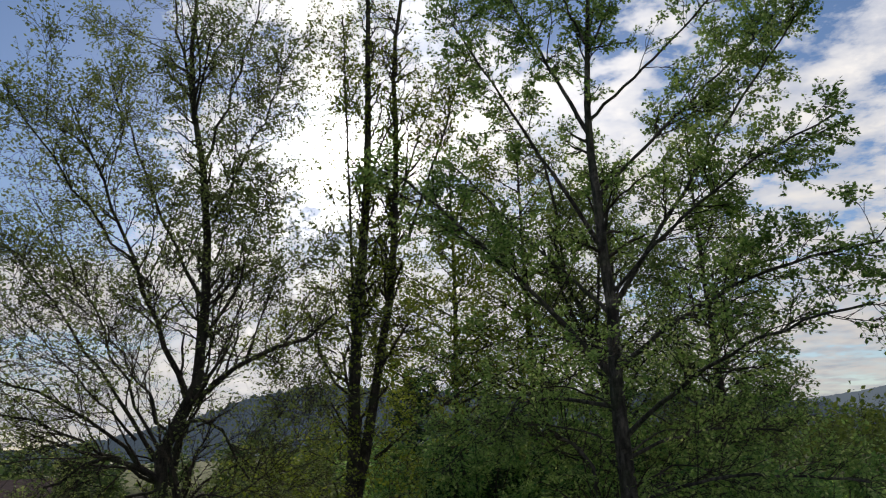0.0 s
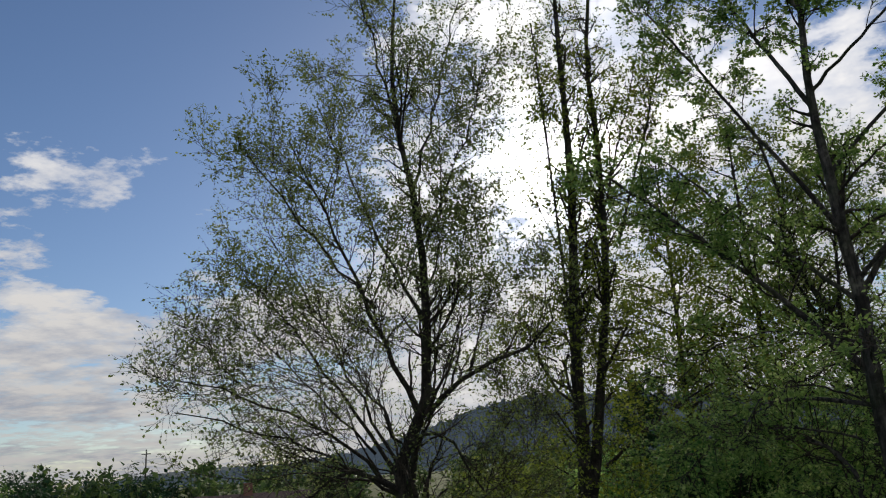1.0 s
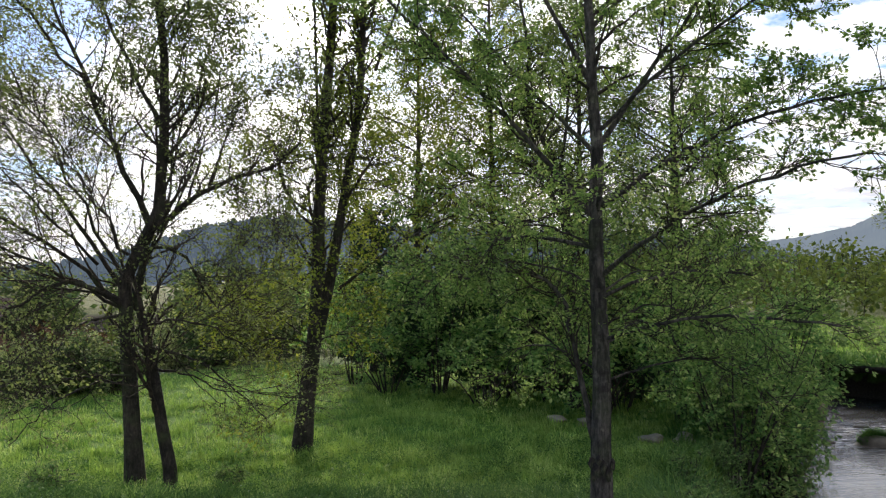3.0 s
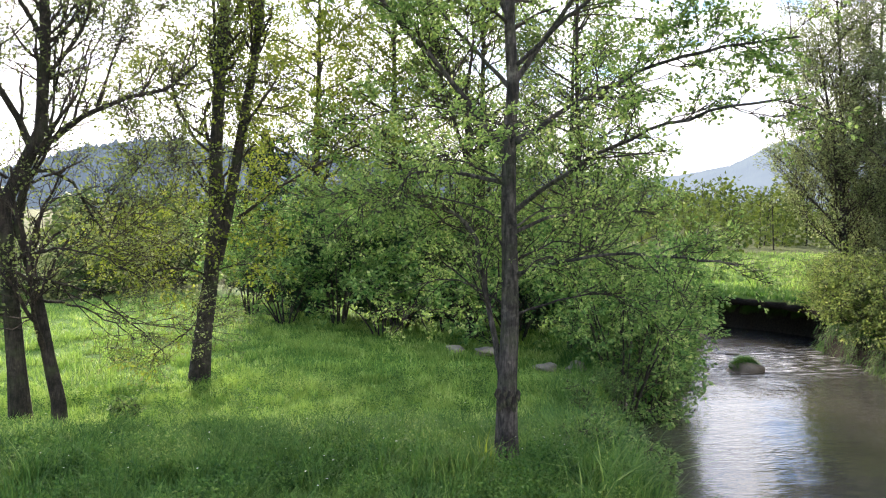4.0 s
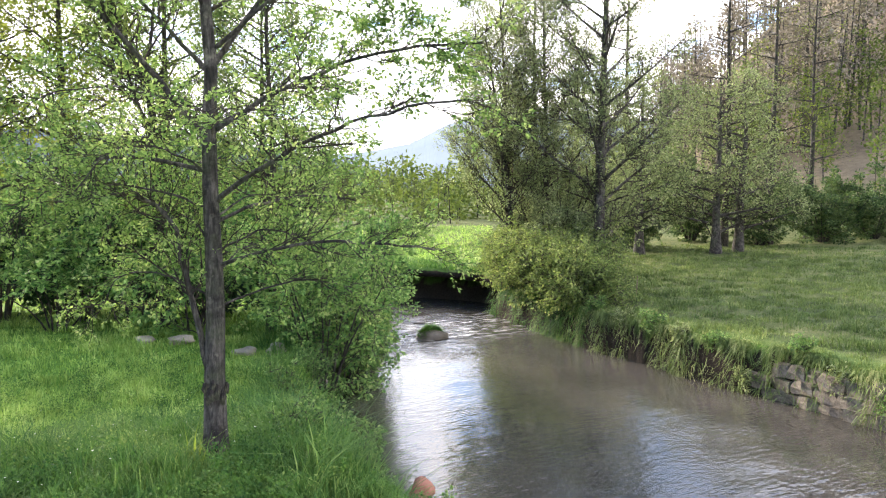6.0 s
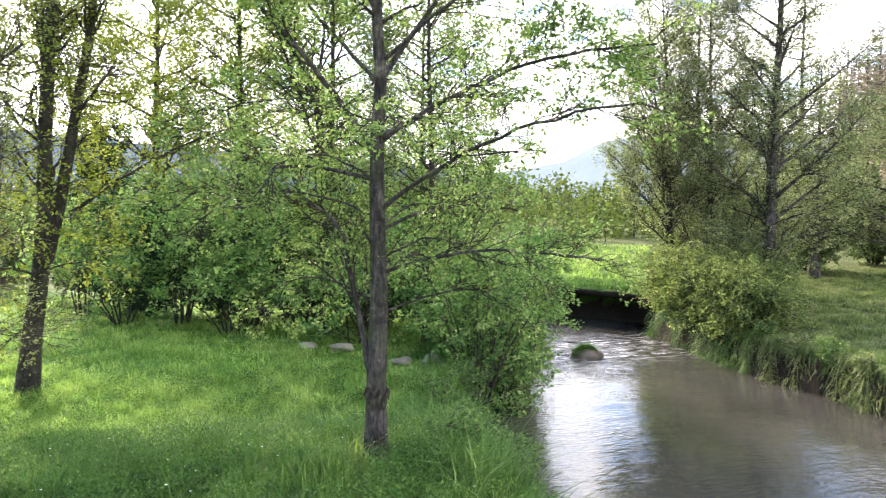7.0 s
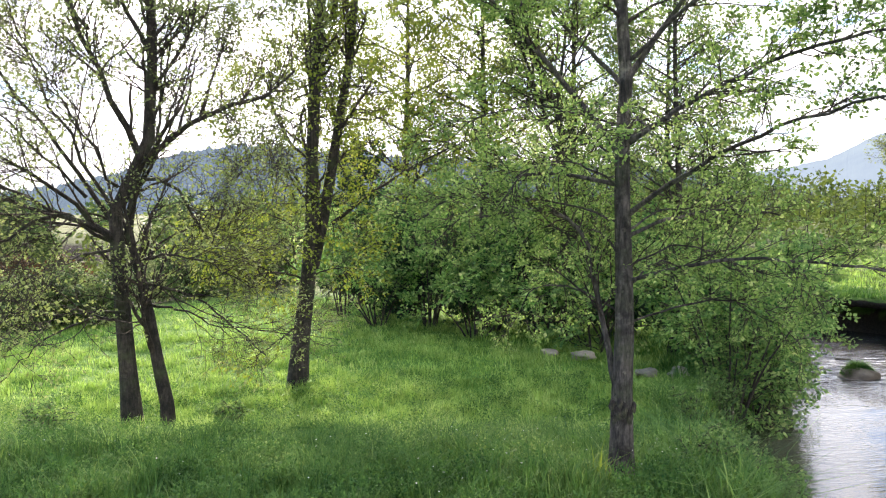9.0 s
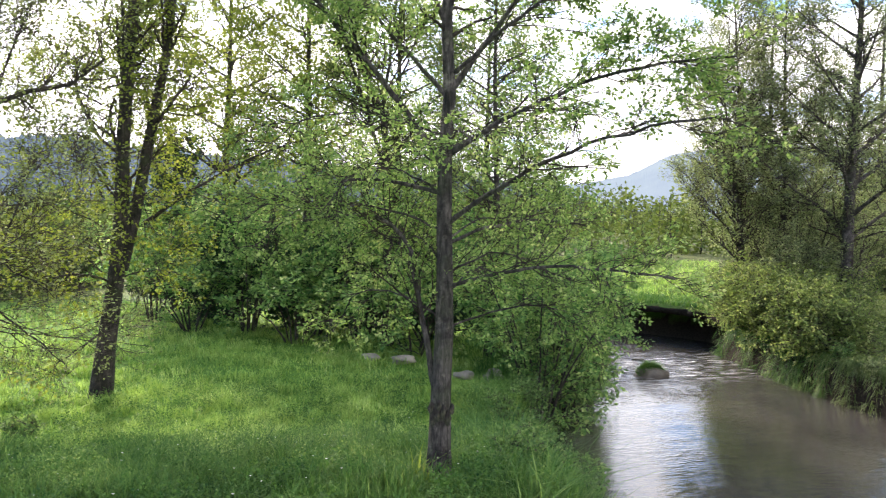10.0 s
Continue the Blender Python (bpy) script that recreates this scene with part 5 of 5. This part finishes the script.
for b in walls:
    part("wall", solid([b]), M_BRICK, house)
bm = bmesh.new()
v = [bm.verts.new(c) for c in ((-HALF - 0.3, -0.5, EAVES), (HALF + 0.3, -0.5, EAVES), (HALF + 0.3, 7.7, EAVES), (-HALF - 0.3, 7.7, EAVES), (-HALF - 0.3, 3.6, EAVES + 1.7), (HALF - 1.6, 3.6, EAVES + 1.7))]
for f in ((0, 1, 5, 4), (2, 3, 4, 5), (0, 4, 3), (1, 2, 5), (3, 2, 1, 0)):
    bm.faces.new([v[i] for i in f])
part("roof", bm, M_ROOF, house, "dark tiled pitched roof")
part("chimney", solid([(-2.0, -1.3, 3.2, 3.9, EAVES + 0.9, EAVES + 2.5)], 0.03), M_BRICK, house)
for c in CENTRES:
    for z0, z1 in FLOORS:
        window(house, c - 0.45, c + 0.45, z0, z1)

# white outbuilding beside the house
shed = tagged(new("white_shed"), "small whitewashed outbuilding beside the brick house", "shed")
shed.location = (-34.9, 46.2, floor_z(-34.9, 46.2) - 0.1)
shed.rotation_euler = (0, 0, radians(38))
part("wall", solid([(-0.95, 0.1, -0.1, 0.1, 0, 3.0), (0.75, 0.95, -0.1, 0.1, 0, 3.0), (0.1, 0.75, -0.1, 0.1, 1.95, 3.0), (-0.95, -0.75, 0.1, 2.8, 0, 3.0), (0.75, 0.95, 0.1, 2.8, 0, 3.0), (-0.95, 0.95, 2.8, 3.0, 0, 3.0)]), M_FRAME, shed)
part("door", solid([(0.1, 0.75, -0.04, 0.0, 0, 1.95)]), M_ROOF, shed, "dark boarded door")
bm = bmesh.new()
v = [bm.verts.new(c) for c in ((-1.15, -0.25, 3.0), (1.15, -0.25, 3.0), (1.15, 3.2, 3.0), (-1.15, 3.2, 3.0), (0.0, -0.25, 3.75), (0.0, 3.2, 3.75))]
for f in ((0, 1, 4), (1, 2, 5, 4), (2, 3, 5), (3, 0, 4, 5), (3, 2, 1, 0)):
    bm.faces.new([v[i] for i in f])
part("roof", bm, M_FRAME, shed, "pale grey gabled roof")

# mast on the skyline
line = np.array([[(0, 0, -0.5), (0, 0, 5), (0, 0, 9)]])
V, F = tubes(line, np.array([[0.16, 0.13, 0.1]]), 8)
mast = tagged(new("utility_pole"), "dark utility pole on the skyline", "pole")
mast.location = (-87, 112, 0.1)
put("pole", mesh_from("pole", V, F, M_BARK_DARK), mast)
part("crossarm", solid([(-0.9, 0.9, -0.06, 0.06, 8.2, 8.35)]), M_BARK_DARK, mast)

# burl on the riverside tree
alder = bpy.data.objects["alder_tree"]
for k, (a, z, s) in enumerate(((200, 0.66, 0.03), (232, 0.60, 0.036), (262, 0.64, 0.03), (292, 0.58, 0.034), (318, 0.65, 0.026), (246, 0.70, 0.024), (215, 0.56, 0.026))):
    ob = put("burl", stone_mesh("burl", s, s, s * 1.9, 500 + k, M_BARK_DARK, boxy=0.1, rough=0.3), alder, "dark knotted burl")
    ob.location = (math.cos(radians(a)) * 0.108, math.sin(radians(a)) * 0.108, z)


# turf lip that overhangs the hollow bank at the bend
rng = np.random.default_rng(601)
edge = smooth_line([(16.9, 22.4, 0), (17.3, 24.6, 0), (16.4, 27.2, 0), (14.2, 29.9, 0), (10.5, 31.8, 0)], 70, rng)
away = unit(np.gradient(edge, axis=0))
away = np.stack([away[:, 1], -away[:, 0], np.zeros(70)], -1)
jag = np.convolve(rng.normal(0, 0.16, 70), np.ones(3) / 3, "same")[:, None]
rows = []
for off, z in ((2.2, -0.05), (1.0, 0.12), (0.1, 0.10), (-0.28, 0.02), (-0.34, -0.10), (-0.2, -0.26), (0.9, -0.36), (2.2, -0.5)):
    q = edge + away * (off + (jag if off < 0.5 else 0))
    q[:, 2] = z + rng.normal(0, 0.025, 70)
    rows.append(q)
V = np.array(rows)
idx = np.arange(8 * 70).reshape(8, 70)
F = np.stack([idx[:-1, :-1], idx[1:, :-1], idx[1:, 1:], idx[:-1, 1:]], -1).reshape(-1, 4)
tagged(new("turf_bank", mesh_from("turf_bank", V.reshape(-1, 3), F, M_GROUND, True)), "overhanging turf edge above a dark hollow bank", "river bank", kind="structure")
k = rng.integers(0, 69, 9000)
f = rng.uniform(0, 1, 9000)[:, None]
g = edge[k] * (1 - f) + edge[k + 1] * f + away[k] * rng.uniform(-0.3, 2.2, 9000)[:, None]
V, F = blades(g[:, 0], g[:, 1], np.full(9000, 0.2), 0.025, rng, droop=0.8)
V[:, 2] += 0.08 - np.repeat(ground_height(g[:, 0], g[:, 1]) - 0.02, 6)
tagged(new("turf_grass", mesh_from("turf_grass", V, F, M_GRASS)), "bright grass on the overhanging turf", "grass", kind="stuff")


# sandy patch at the far edge of the meadow
rng = np.random.default_rng(611)
a = np.linspace(0, 2 * math.pi, 40, endpoint=False)
k = 1 + 0.18 * np.sin(3 * a + 1) + rng.normal(0, 0.05, 40)
px, py = -8.6 + 2.6 * k * np.cos(a), 34.5 + 1.3 * k * np.sin(a)
bm = bmesh.new()
top = [bm.verts.new((x, y, floor_z(x, y) + 0.05)) for x, y in zip(px, py)]
mid = bm.verts.new((-8.6, 34.5, floor_z(-8.6, 34.5) + 0.11))
low = [bm.verts.new((v.co.x * 1.0, v.co.y, v.co.z - 0.15)) for v in top]
for i in range(40):
    j = (i + 1) % 40
    bm.faces.new((mid, top[i], top[j]))
    bm.faces.new((top[i], low[i], low[j], top[j]))
me = bpy.data.meshes.new("sand_patch")
bm.to_mesh(me)
bm.free()
me.materials.append(mottled("dry_sand", [(0.3, (0.30, 0.25, 0.18)), (0.7, (0.50, 0.43, 0.33))], 1.5))
tagged(new("sand_patch", me), "pale sandy patch of bare ground", "ground", kind="structure")
